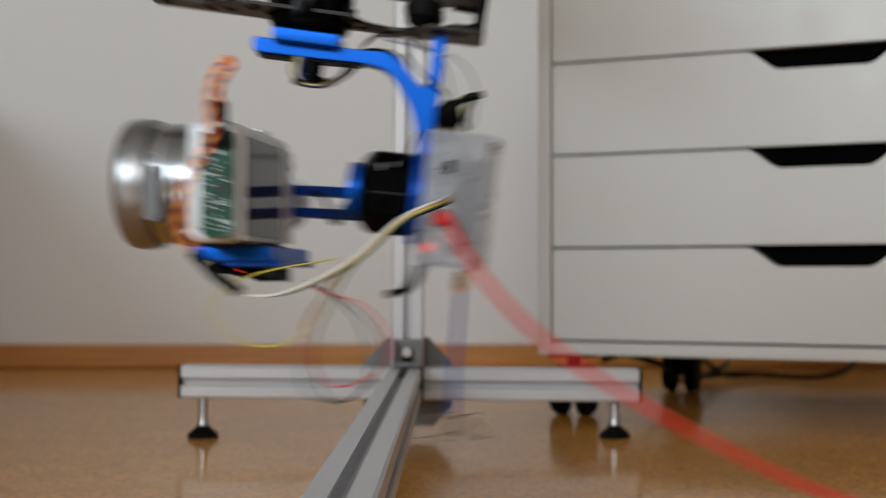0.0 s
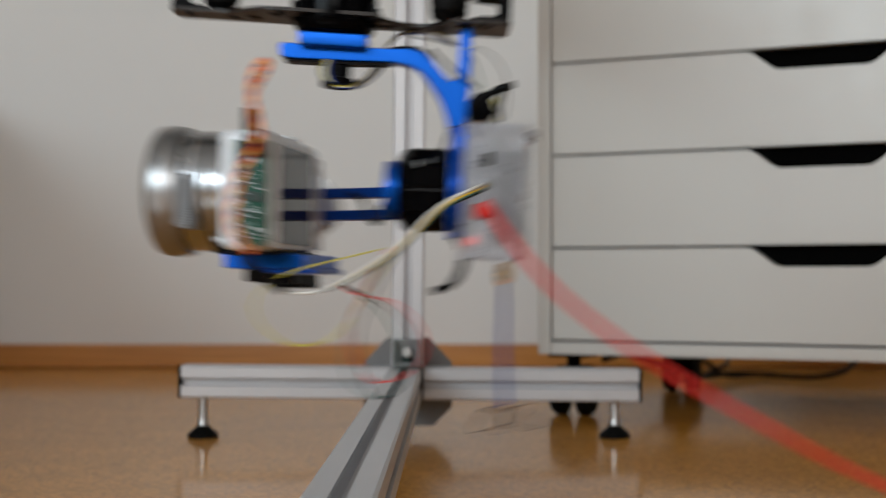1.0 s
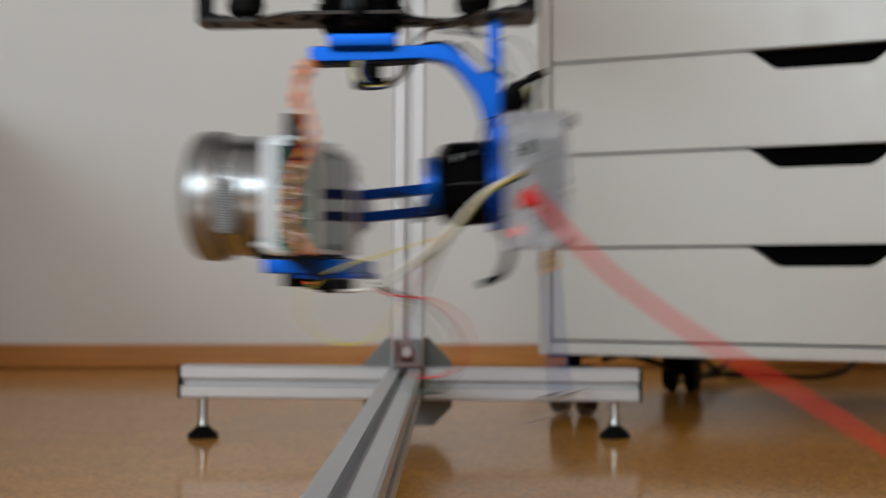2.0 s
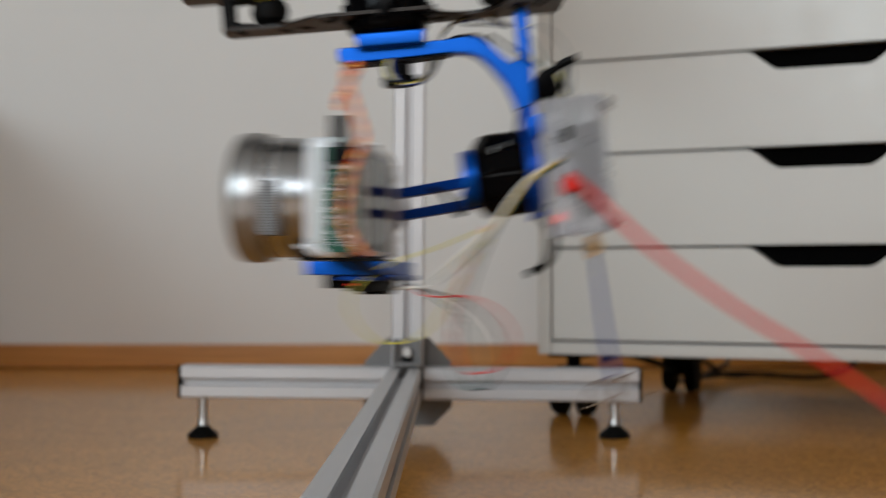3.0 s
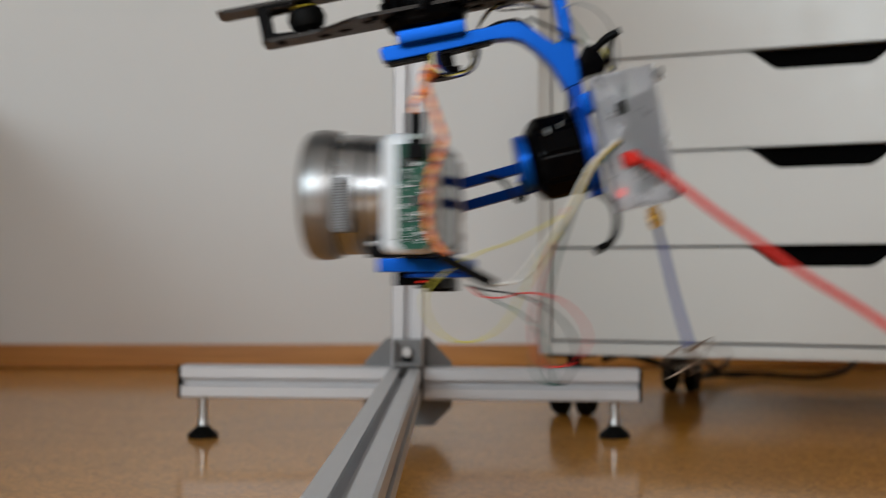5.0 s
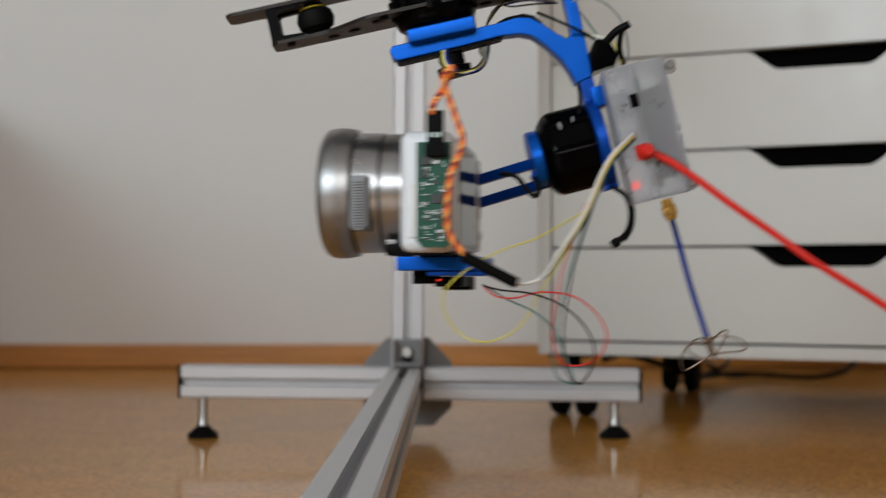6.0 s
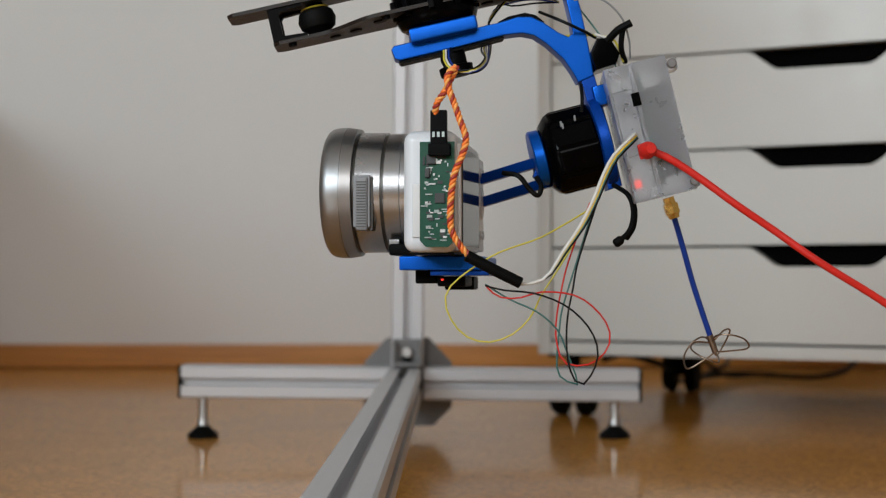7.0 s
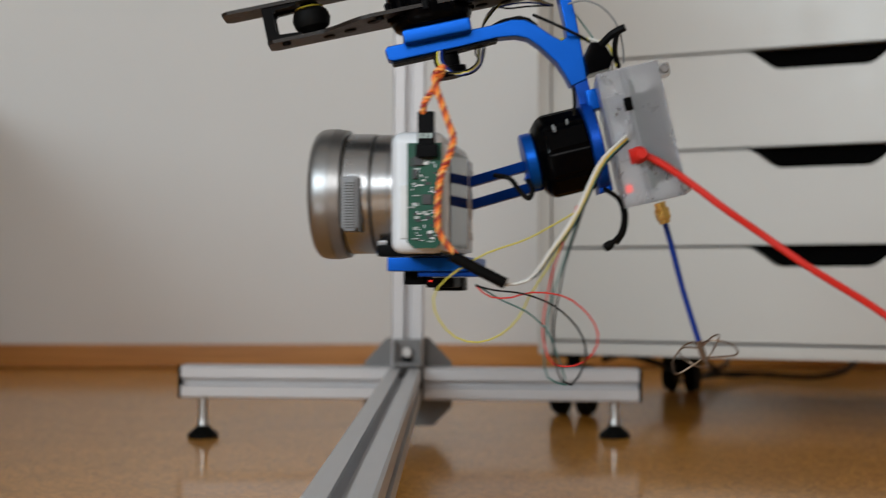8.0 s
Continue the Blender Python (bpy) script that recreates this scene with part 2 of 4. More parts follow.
def profile_bar(bm, a, b):
    a, b = Vector(a), Vector(b)
    q = (b - a).to_track_quat("Z", "Y").to_matrix()
    pts = profile_outline()
    r0 = [bm.verts.new(a + q @ Vector((x, y, 0))) for x, y in pts]
    r1 = [bm.verts.new(b + q @ Vector((x, y, 0))) for x, y in pts]
    n = len(pts)
    for i in range(n):
        j = (i + 1) % n
        bm.faces.new((r0[i], r0[j], r1[j], r1[i]))
    bm.faces.new(r0[::-1])
    bm.faces.new(r1)
    return bm


def stand():
    cx, y, z = -0.0335, 1.360, 0.0515
    st = thing("stand", pose(cx, y, 0), "aluminium slotted-profile stand with crossed feet on the floor", "stand")
    zl, zr = z + 0.0022, z - 0.0018
    left, right = -0.211, 0.2165
    part("foot_bar", profile_bar(B(), (left, 0, zl), (-0.0155, 0, z + 0.0003)), ALU, st)
    part("foot_bar", profile_bar(B(), (0.0155, 0, z - 0.0002), (right, 0, zr)), ALU, st)
    part("front_bar", profile_bar(B(), (-0.002, -0.0155, z), (-0.0090, -1.13, z)), ALU, st, "long slotted aluminium bar towards the viewer")
    part("post", profile_bar(B(), (0, 0.0, z + 0.0155), (0.003, 0.0, 0.4645)), ALU, st, "upright slotted aluminium post")
    part("boom", profile_bar(B(), (-0.014, -0.60, 0.4800), (0.003, 0.06, 0.4800)), ALU, st, "horizontal slotted aluminium boom")
    for x, zz, sgn in ((left, zl, -1), (right, zr, 1)):
        part("end_cap", block(B(), (min(x, x + sgn * 0.003), -0.0152, zz - 0.0152), (max(x, x + sgn * 0.003), 0.0152, zz + 0.0152), 0.001), BLACK, st, "black plastic end cap")
    # octagonal joining plate behind the crossing
    bm = B()
    r = 0.042
    c = 0.024
    slab(bm, [(-r, z + c - 0.006), (-c + 0.004, z + r), (c - 0.004, z + r), (r, z + c - 0.006), (r, z - c), (c, z - r), (-c, z - r), (-r, z - c)], 0.0165, 0.021, 0.001)
    part("joining_plate", bm, ALU_DARK, st, "grey cast octagonal joining plate")
    bm = B()
    block(bm, (-0.013, -0.031, z + 0.0165), (0.013, -0.0165, z + 0.021), 0.001)
    block(bm, (-0.013, -0.021, z + 0.0165), (0.013, -0.0165, z + 0.042), 0.001)
    slab_pts = [(-0.013, z + 0.02), (-0.010, z + 0.02), (-0.010, z + 0.04), (-0.013, z + 0.04)]
    slab(bm, slab_pts, -0.030, -0.018)
    slab(bm, [(-x, zz) for x, zz in slab_pts], -0.030, -0.018)
    part("angle_bracket", bm, ALU_DARK, st, "die-cast angle bracket")
    part("bolt", lathe(B(), [(0, 0.0048), (0.005, 0.0048), (0.0056, 0.004)], (0, -0.021, z + 0.030), (0, -1, 0), 18), STEEL, st, "steel cap screw")
    part("bolt", lathe(B(), [(0, 0.0048), (0.004, 0.0048), (0.0046, 0.004)], (0, -0.0245, z + 0.021), (0, 0, 1), 18), RUBBER, st, "dark cap screw")
    for x, zz in ((-0.1926, zl), (0.1952, zr), (-0.0086, z)):
        yy = 0.0 if abs(x) > 0.1 else -1.08
        foot = part("foot", lathe(B(), [(0, 0.0142), (0.003, 0.0145), (0.006, 0.0125), (0.010, 0.007), (0.012, 0.0055)], (x, yy, 0.0), (0, 0, 1)), RUBBER, st, "black levelling foot")
        part("spindle", lathe(B(), [(0.011, 0.0055), (0.016, 0.0052), (0.018, 0.0042), (zz - 0.0152, 0.0042)], (x, yy, 0.0), (0, 0, 1), 16), STEEL, foot, "threaded steel spindle")


stand()


# ---- drawer cabinet on castors ----
def cabinet():
    turn = radians(-26.2)
    cab = thing("drawer_cabinet", Matrix.Translation((0.1158, 1.545, 0)) @ Matrix.Rotation(turn, 4, "Z"),
                "white lacquered drawer cabinet on castors with cut-out grips", "cabinet")
    w, d, t = 0.578, 0.46, 0.0145
    z0, z1, top = 0.0685, 0.0848, 0.5835
    for x0 in (-t - 0.0006, w + 0.0006):
        part("side_panel", block(B(), (x0, 0, z0), (x0 + t, d, top), 0.0012), LACQUER, cab)
    part("bottom_panel", block(B(), (-0.0004, 0.001, z0 + 0.0002), (w + 0.0004, d, z1 - 0.0028), 0.0012), LACQUER, cab)
    part("top_panel", block(B(), (-t - 0.004, -0.002, top + 0.0005), (w + t + 0.004, d, top + 0.018), 0.0012), LACQUER, cab)
    part("back_panel", block(B(), (-0.0004, d - 0.006, z1), (w + 0.0004, d - 0.001, top - 0.001)), LACQUER, cab)
    pitch = 0.0990
    hc = w / 2
    for k in range(5):
        a, b = z1 + k * pitch, z1 + (k + 1) * pitch - 0.0028
        bm = B()
        pts = [(0.0014, a), (w - 0.0014, a), (w - 0.0014, b)]
        n = 8
        cut = [(hc + 0.078, b)]
        for i in range(1, n + 1):
            u = i / n
            cut.append((hc + 0.078 - 0.036 * u, b - 0.0195 * (3 * u * u - 2 * u ** 3)))
        pts += cut + [(2 * hc - x, zz) for x, zz in reversed(cut)] + [(0.0014, b)]
        slab(bm, pts, 0.0015, 0.0175)
        dr = part("drawer_front", bm, LACQUER, cab, smooth=20)
        # Black sheet stands in for the unlit inside of the drawer.
        part("grip_shade", block(B(), (hc - 0.11, 0.019, b - 0.04), (hc + 0.11, 0.024, b + 0.006)), PAINTED_DARK, dr, "flat black sheet painting the shade behind the grip cut-out")
        bm = B()
        block(bm, (0.012, 0.026, a + 0.008), (w - 0.012, 0.40, a + 0.016))
        block(bm, (0.012, 0.026, a + 0.016), (0.024, 0.40, b - 0.02))
        block(bm, (w - 0.024, 0.026, a + 0.016), (w - 0.012, 0.40, b - 0.02))
        part("drawer_box", bm, LACQUER, dr)
    for y, inset in ((0.05, 0.007), (0.425, 0.016)):
        for x in (inset, w - inset):
            bm = B()
            block(bm, (x - 0.022, y - 0.022, 0.0640), (x + 0.022, y + 0.022, 0.0680), 0.001)
            lathe(bm, [(0.026, 0.006), (0.0642, 0.008)], (x, y, 0), (0, 0, 1), 16)
            slab(bm, [(x - 0.021, 0.024), (x - 0.006, 0.022), (x + 0.006, 0.022), (x + 0.021, 0.024), (x + 0.021, 0.046), (x + 0.013, 0.054), (x - 0.013, 0.054), (x - 0.021, 0.046)], y - 0.02, y + 0.024, 0.003)
            ca = part("castor", bm, BLACK, cab, "black twin-wheel castor")
            for s in (-1, 1):
                part("wheel", lathe(B(), [(0.0075, 0.018), (0.009, 0.0215), (0.017, 0.0215), (0.022, 0.0195), (0.0235, 0.012)], (x, y, 0.0215), (s, 0, 0), 28), RUBBER, ca)
    return cab


cabinet()


def floor_cables():
    def cable(name, pts, r, label):
        bm = tube(B(), spline(pts, 50), r, 10)
        tagged(part(name, bm, BLACK_WIRE), label, "cable", "cables under the cabinet")
    cable("power_cable", [(0.19, 1.70, 0.055), (0.22, 1.76, 0.058), (0.25, 1.80, 0.050), (0.285, 1.86, 0.038), (0.34, 2.0, 0.020), (0.375, 2.08, 0.008), (0.42, 2.12, 0.010), (0.48, 2.14, 0.007), (0.54, 2.12, 0.005), (0.585, 2.12, 0.012), (0.63, 2.2, 0.024), (0.68, 2.3, 0.028)], 0.0042, "black power cable lying under the cabinet")
    cable("power_cable", [(0.30, 1.92, 0.012), (0.345, 2.0, 0.010), (0.39, 2.10, 0.014), (0.43, 2.18, 0.022), (0.445, 2.26, 0.030), (0.46, 2.35, 0.030)], 0.0034, "thin black cable lying under the cabinet")
    cable("power_cable", [(0.33, 1.98, 0.034), (0.37, 2.06, 0.033), (0.395, 2.1, 0.020), (0.42, 2.13, 0.006), (0.46, 2.16, 0.005), (0.50, 2.2, 0.005)], 0.0034, "thin black cable crossing another cable")


floor_cables()


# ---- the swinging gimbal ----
# Places the rig to fit the camera's view at one end of its swing: u to the right, v down,
# in 1/2548 of the distance d; the axis of the view is at (784, 493).
def at(u, v, d=0.74):
    return Vector(((u - 784) * d / 2548, d, 0.150 - (v - 493) * d / 2548))


PIVOT = at(622, -643)            # where the rig hangs on the boom
PITCH = at(394, 384)             # origin of the levelled camera
AXIS = at(398, 361)              # the pitch axis that carries it
SWING = 19.95                    # degrees from one end of the swing to the other at 6.5 to 7.0 s


def swing(t):
    """How far the rig has swung: 0 at one end, 1 at the other; it dies away slowly."""
    t += 0.004
    k = (123.7 + 162.9 * math.exp(-0.04 * t) * math.cos(2 * math.pi * t / 0.9475 + 0.002 * t * (t - 8) - 2.4513)) / 245.5
    return k + 0.08 * k * (1 - k)


TIMES = [i / 15 for i in range(121)]


def mid_shift(t):
    """Leftward shift of the levelled camera in mid-swing, fitted to the camera's view."""
    k = swing(t)
    return Vector((-0.027 * k * (1 - k), 0, 0))


def turned(k):
    return Matrix.Rotation(-radians(SWING) * k, 4, "Y")


def rig(k):
    """The pose of the rig: it swings about the boom, with a shift fitted to the camera's view."""
    turn = Vector((radians(0.31), radians(-20.29), radians(0.94)))
    return Matrix.Translation(PIVOT + k * Vector((-0.0045, -0.0093, -0.0026))) @ Matrix.Rotation(turn.length * k, 4, turn)


def loc(u, v, d=0.74):
    return at(u, v, d) - PIVOT


def outline(points, d=0.74):
    return [(loc(u, v, d).x, loc(u, v, d).z) for u, v in points]


def plate(points, d0, d1, bevel=0.0005, d=None):
    """A part cut to an outline, from depth d0 to depth d1."""
    bm = slab(B(), outline(points, d or d0), d0 - PIVOT.y, d1 - PIVOT.y, bevel)
    return bm


def disc(bm, a, b, profile, seg=40):
    """A turned part on the axis from a to b; profile in (share of the length, radius)."""
    a, b = Vector(a), Vector(b)
    n = (b - a).length
    return lathe(bm, [(s * n, r) for s, r in profile], a, b - a, seg)


def rigid_wire(name, pts, r, mat, parent, label="", n=40):
    return part(name, tube(B(), spline([loc(*p) for p in pts], n), r, 8), mat, parent, label)


def upright(d):
    """A turn that lays z along d and keeps the rest steady."""
    d = d.normalized()
    x = Vector((0, 1, 0)).cross(d).normalized()
    return Matrix((x, d.cross(x), d)).transposed()


def gimbal():
    g = thing("camera_gimbal", Matrix.Translation(PIVOT), "blue anodised three-axis camera gimbal hanging from a boom", "gimbal")
    # carbon frame with damper balls; its own axes lie along the tilted frame
    F = Matrix.Translation(loc(548, 34)) @ Matrix.Rotation(radians(7.7), 4, "Y")

    def framed(bm):
        bmesh.ops.transform(bm, matrix=F, verts=bm.verts)
        return bm

    L, L0, W = 0.0895, 0.0845, 0.021
    F0, F = F, F @ Matrix.Translation((0, 0, 0.0026))

    def plan(points):
        """A plate outline in plan, given its thickness."""
        bm = B()
        f = bm.faces.new([bm.verts.new((x, y, -0.0018)) for x, y in points])
        out = bmesh.ops.extrude_face_region(bm, geom=[f])
        bmesh.ops.translate(bm, verts=[v for v in out["geom"] if isinstance(v, bmesh.types.BMVert)], vec=(0, 0, 0.0018))
        return bm

    def fibre_plate(end, near):
        """A plate with a straight rear edge and deep scallops in front, between the hub and the dampers."""
        pts = [(end, W - 0.003), (end, near + 0.003), (end + 0.003, near), (-0.060, near)]
        pts += [(-0.060 + 0.030 * u, near + (-W - near) * (1 - math.cos(math.pi * u)) / 2) for u in (0.2, 0.4, 0.6, 0.8, 1.0)]
        pts += [(0.024, -W)]
        pts += [(0.041 - 0.017 * math.cos(math.pi * u), -W + 0.024 * math.sin(math.pi * u) ** 0.7) for u in (0.1, 0.25, 0.4, 0.5, 0.6, 0.75, 0.9)]
        pts += [(0.060, -W), (L - 0.003, -W), (L, -W + 0.003), (L, W - 0.003), (L - 0.003, W), (end + 0.003, W)]
        return plan(pts)

    near = W - 0.024
    part("lower_plate", framed(fibre_plate(-L0, near)), CARBON, g, "brown-black fibre plate with cut-outs")
    up = F @ Matrix.Translation((0, 0, 0.0188))
    bm = fibre_plate(-L0 - 0.020, near)
    bmesh.ops.transform(bm, matrix=up, verts=bm.verts)
    part("upper_plate", bm, CARBON, g, "brown-black fibre plate with rounded ends")
    for sx, x in ((1, -L0 + 0.0030), (-1, L - 0.0030)):
        for y in ((near + 0.0012 if sx > 0 else -W + 0.0012), W - 0.0058):
            bm = slab(B(), [(x - 0.0027, 0.0002), (x + sx * 0.0150, 0.0002), (x + sx * 0.0150, 0.0016), (x + sx * 0.0040, 0.0022), (x + sx * 0.0027, 0.0034), (x + sx * 0.0027, 0.0138), (x + sx * 0.0040, 0.0150), (x + sx * 0.0150, 0.0156), (x + sx * 0.0150, 0.0168), (x - 0.0027, 0.0168)] if sx > 0 else
                      [(x + 0.0027, 0.0002), (x - 0.0150, 0.0002), (x - 0.0150, 0.0016), (x - 0.0040, 0.0022), (x - 0.0027, 0.0034), (x - 0.0027, 0.0138), (x - 0.0040, 0.0150), (x - 0.0150, 0.0156), (x - 0.0150, 0.0168), (x + 0.0027, 0.0168)], y, y + 0.0046)
            part("end_post", framed(bm), BLACK, g, "black plastic end frame")
    for x in (-0.0605, 0.058):
        for y in ((0.0090,) if x < 0 else (-W + 0.0115, W - 0.0115)):
            bm = lathe(B(), [(0.0002, 0.0045), (0.002, 0.0055), (0.0045, 0.0088), (0.0085, 0.0099), (0.0125, 0.0088), (0.015, 0.0055), (0.0168, 0.0045)], (x, y, 0), (0, 0, 1), 24)
            ball = part("damper_ball", framed(bm), RUBBER, g, "black rubber damper ball")
            part("retaining_ring", framed(lathe(B(), [(0.0142, 0.0070), (0.0146, 0.0074), (0.0150, 0.0070)], (x, y, 0), (0, 0, 1), 20)), YELLOW, ball, "thin yellow ring")
    for x, y in ((-0.075, near + 0.004), (-0.026, -W + 0.004), (0.020, -W + 0.004), (0.075, -W + 0.004)):
        bm = lathe(B(), [(-0.0036, 0.0016), (-0.0034, 0.0022), (-0.0018, 0.0022)], (x, y, 0), (0, 0, 1), 12)
        part("screw", framed(bm), BLACK, g)
    for x, y, r in ((-0.029, -0.008, 0.0030), (-0.042, 0.004, 0.0026), (0.025, -0.010, 0.0032), (0.040, 0.012, 0.0024), (0.066, -0.010, 0.0026), (0.027, 0.008, 0.0028), (-0.053, 0.008, 0.0024), (0.078, -0.010, 0.0022)):
        part("grommet", framed(lathe(B(), [(-0.0026, r), (-0.0024, r + 0.0005), (-0.0018, r + 0.0006)], (x, y, 0), (0, 0, 1), 16)), BLACK, g)
    # yaw motor
    F = F0
    bm = lathe(B(), [(-0.0075, 0.017), (-0.006, 0.0195), (-0.002, 0.0213), (0.012, 0.0213), (0.014, 0.020), (0.016, 0.016)], (0, 0, 0), (0, 0, 1), 40)
    m = part("yaw_motor", framed(bm), MOTOR, g, "black brushless yaw motor")
    bm = B()
    for i in range(10):
        w = 2 * math.pi * (i + 0.3) / 10
        c, s = math.cos(w), math.sin(w)
        block(bm, (0.0214 * c - 0.0015, 0.0214 * s - 0.0015, -0.001), (0.0214 * c + 0.0015, 0.0214 * s + 0.0015, 0.009), 0.0005, Matrix.Rotation(w, 4, "Z"))
    part("motor_rib", framed(bm), BLACK, m)
    bm = block(B(), (-0.0165, -0.0165, -0.0148), (0.0180, 0.0165, -0.0078), 0.0012)
    part("motor_flange", framed(bm), BLUE, g, "blue anodised mounting block")
    bm = lathe(B(), [(-0.034, 0.0075), (-0.033, 0.0085), (-0.029, 0.0088), (-0.0285, 0.0062), (-0.022, 0.0062)], (0.0035, 0, 0), (0, 0, 1), 28)
    part("slip_ring", framed(bm), BLACK, g, "black hub under the arm")
    part("hanger", tube(B(), [F @ Vector((0, 0, 0.016)), Vector((0, 0, 0.0))], 0.006, 16), STEEL, g, "steel hanger rod")
    part("hanger_bearing", disc(B(), (0, -0.014, 0), (0, 0.014, 0), [(0, 0.012), (0.1, 0.014), (0.9, 0.014), (1, 0.012)]), STEEL, g)
    # curved arm
    arm = part("arm", plate([(447, 69), (453, 64), (640, 89), (675, 91), (697, 99), (714, 116), (733, 142), (746, 155), (755, 152), (760, 130), (768, 62), (789, 60),
                            (783, 120), (775, 175), (768, 215), (764, 234), (734, 236), (731, 215), (724, 188), (705, 152), (690, 132), (672, 121), (640, 113), (560, 105), (455, 92), (447, 86)],
                           0.731, 0.744, 0.0008, 0.734), BLUE, g, "curved blue anodised aluminium arm")
    part("arm_cover", plate([(640, 87), (660, 84), (690, 88), (706, 98), (716, 114), (711, 113), (697, 100), (675, 92), (640, 90)], 0.733, 0.743, 0.0, 0.734), BLACK, arm, "black strip on the bend")
    # Black strip painted in for the dark of the arm's shaded underside.
    part("arm_shade", plate([(452, 93), (560, 106), (640, 114), (640, 117), (560, 110), (455, 97)], 0.7325, 0.744, 0.0, 0.734), BLACK, arm, "black strip painting the shade under the arm")
    # lower bar with the roll motor
    part("lower_bar", plate([(741, 233), (766, 233), (757, 330), (744, 432), (719, 431), (733, 330)], 0.732, 0.748, 0.0006, 0.738), BLUE_SHADED, g, "blue anodised bar")
    part("knuckle", plate([(752, 252), (774, 254), (772, 290), (748, 288)], 0.728, 0.744, 0.0012, 0.734), BLUE, g, "blue clamp at the top of the bar")
    ax = (loc(735, 349) - loc(635, 339)).normalized()
    c = loc(686, 343)
    bm = disc(B(), c - ax * 0.0145, c + ax * 0.012, [(0, 0.014), (0.02, 0.0165), (0.14, 0.0205), (0.26, 0.0222), (0.96, 0.0222), (1, 0.021)], 10)
    bmesh.ops.bevel(bm, geom=[e for e in bm.edges if abs((e.verts[0].co - e.verts[1].co).normalized().dot(ax)) > 0.9], offset=0.002, segments=3, affect="EDGES")
    roll = part("roll_motor", bm, MOTOR, g, "black brushless roll motor")
    part("motor_flange", disc(B(), c - ax * 0.0205, c - ax * 0.0147, [(0, 0.0138), (0.1, 0.0146), (0.9, 0.0146), (1, 0.0138)]), BLUE, g, "blue round flange")
    part("motor_ring", disc(B(), c + ax * 0.0122, c + ax * 0.0182, [(0, 0.0222), (0.1, 0.0232), (0.9, 0.0232), (1, 0.0222)]), BLUE_SHADED, g, "blue mounting ring")
    bm = B()
    for i in range(3):
        p = c + ax * (0.0004 - 0.004 * (i == 1)) + Vector((0.004 - 0.0035 * i, -0.0205, 0.0135 - 0.0008 * i))
        block(bm, p - Vector((0.0004, 0.0012, 0.0014)), p + Vector((0.0004, 0.0012, 0.0014)), 0.0002, Matrix.Rotation(radians(12), 4, "Y"))
    part("motor_marking", bm, GREY_WIRE, roll, "small pale marking bars")
    # two rods to the camera cradle
    for v0 in (339, 378):
        a0, b0 = loc(634, v0 + 4, 0.740), loc(500, v0 - 3, 0.800)
        q = upright(b0 - a0)
        bm = B()
        block(bm, (-0.0026, -0.005, 0), (0.0026, 0.005, (b0 - a0).length), 0.0006)
        bmesh.ops.transform(bm, matrix=Matrix.Translation(a0) @ q.to_4x4(), verts=bm.verts)
        part("rod", bm, BLUE_SHADED, g, "blue anodised flat rod")
    part("rod_bridge", plate([(606, 362), (614, 352), (634, 350), (634, 372), (612, 378)], 0.737, 0.746, 0.0004, 0.738), BLUE_SHADED, g)
    bm = plate([(488, 328), (512, 330), (512, 388), (488, 386)], 0.800, 0.842, 0.001, 0.80)
    part("cradle_arm", bm, BLUE_SHADED, g, "blue arm behind the camera")
    c2 = loc(496, 357, 0.862)
    part("pitch_motor", disc(B(), c2 - Vector((0, 0.019, 0)), c2 + Vector((0, 0.010, 0)), [(0, 0.0148), (0.1, 0.0176), (0.9, 0.0176), (1, 0.016)]), MOTOR, g, "black brushless pitch motor")
    part("motor_rim", disc(B(), c2 - Vector((0, 0.0208, 0)), c2 - Vector((0, 0.0192, 0)), [(0, 0.0172), (0.2, 0.0182), (0.8, 0.0182), (1, 0.0172)]), GREY, g, "thin grey rim of the motor")
    # electronics box
    ca = Matrix.Translation(loc(811, 360, 0.725)) @ Matrix.Rotation(radians(-6), 4, "Z") @ Matrix.Rotation(radians(6.6), 4, "Y")

    def boxed(bm):
        bmesh.ops.transform(bm, matrix=ca, verts=bm.verts)
        return bm
    w, h, dd = 0.0150, 0.0329, 0.032
    t = 0.0016
    panels = [((-w, -dd, -h), (w, -dd + t, h)), ((-w, dd - t, -h), (w, dd, h)), ((-w, -dd + t, -h), (-w + t, dd - t, h)),
              ((w - t, -dd + t, -h), (w, dd - t, h)), ((-w + t, -dd + t, h - t), (w - t, dd - t, h)), ((-w + t, -dd + t, -h), (w - t, dd - t, -h + t))]
    case = part("case", boxed(block(B(), *panels[0], 0.0004)), CLEAR, g, "frosted clear plastic electronics case")
    for lo, hi in panels[1:]:
        part("case_wall", boxed(block(B(), lo, hi, 0.0004)), CLEAR, case)
    part("case_rib", boxed(block(B(), (-0.0035, -dd - 0.0012, -h + 0.002), (-0.0015, -dd + 0.0002, h - 0.001), 0.0003)), CLEAR, case)
    part("case_step", boxed(block(B(), (-w + 0.001, -dd - 0.0022, -h + 0.022), (-0.004, -dd - 0.0002, h - 0.012), 0.0008)), CLEAR, case)
    bm = B()
    block(bm, (0.000, -dd + 0.006, -h + 0.006), (0.0018, dd - 0.006, h - 0.006))
    part("board", boxed(bm), PCB, case, "circuit board inside the case")
    bm = B()
    for i, (x, z, a, b, y) in enumerate(((0.0070, 0.000, 0.0052, 0.020, 0.0028), (0.006, -0.018, 0.0042, 0.006, 0.0055), (-0.008, 0.016, 0.003, 0.006, 0.012), (0.0115, 0.014, 0.0015, 0.008, 0.010))):
        block(bm, (x - a, -dd + y, z - b), (x + a, -dd + y + 0.016, z + b), 0.0005)
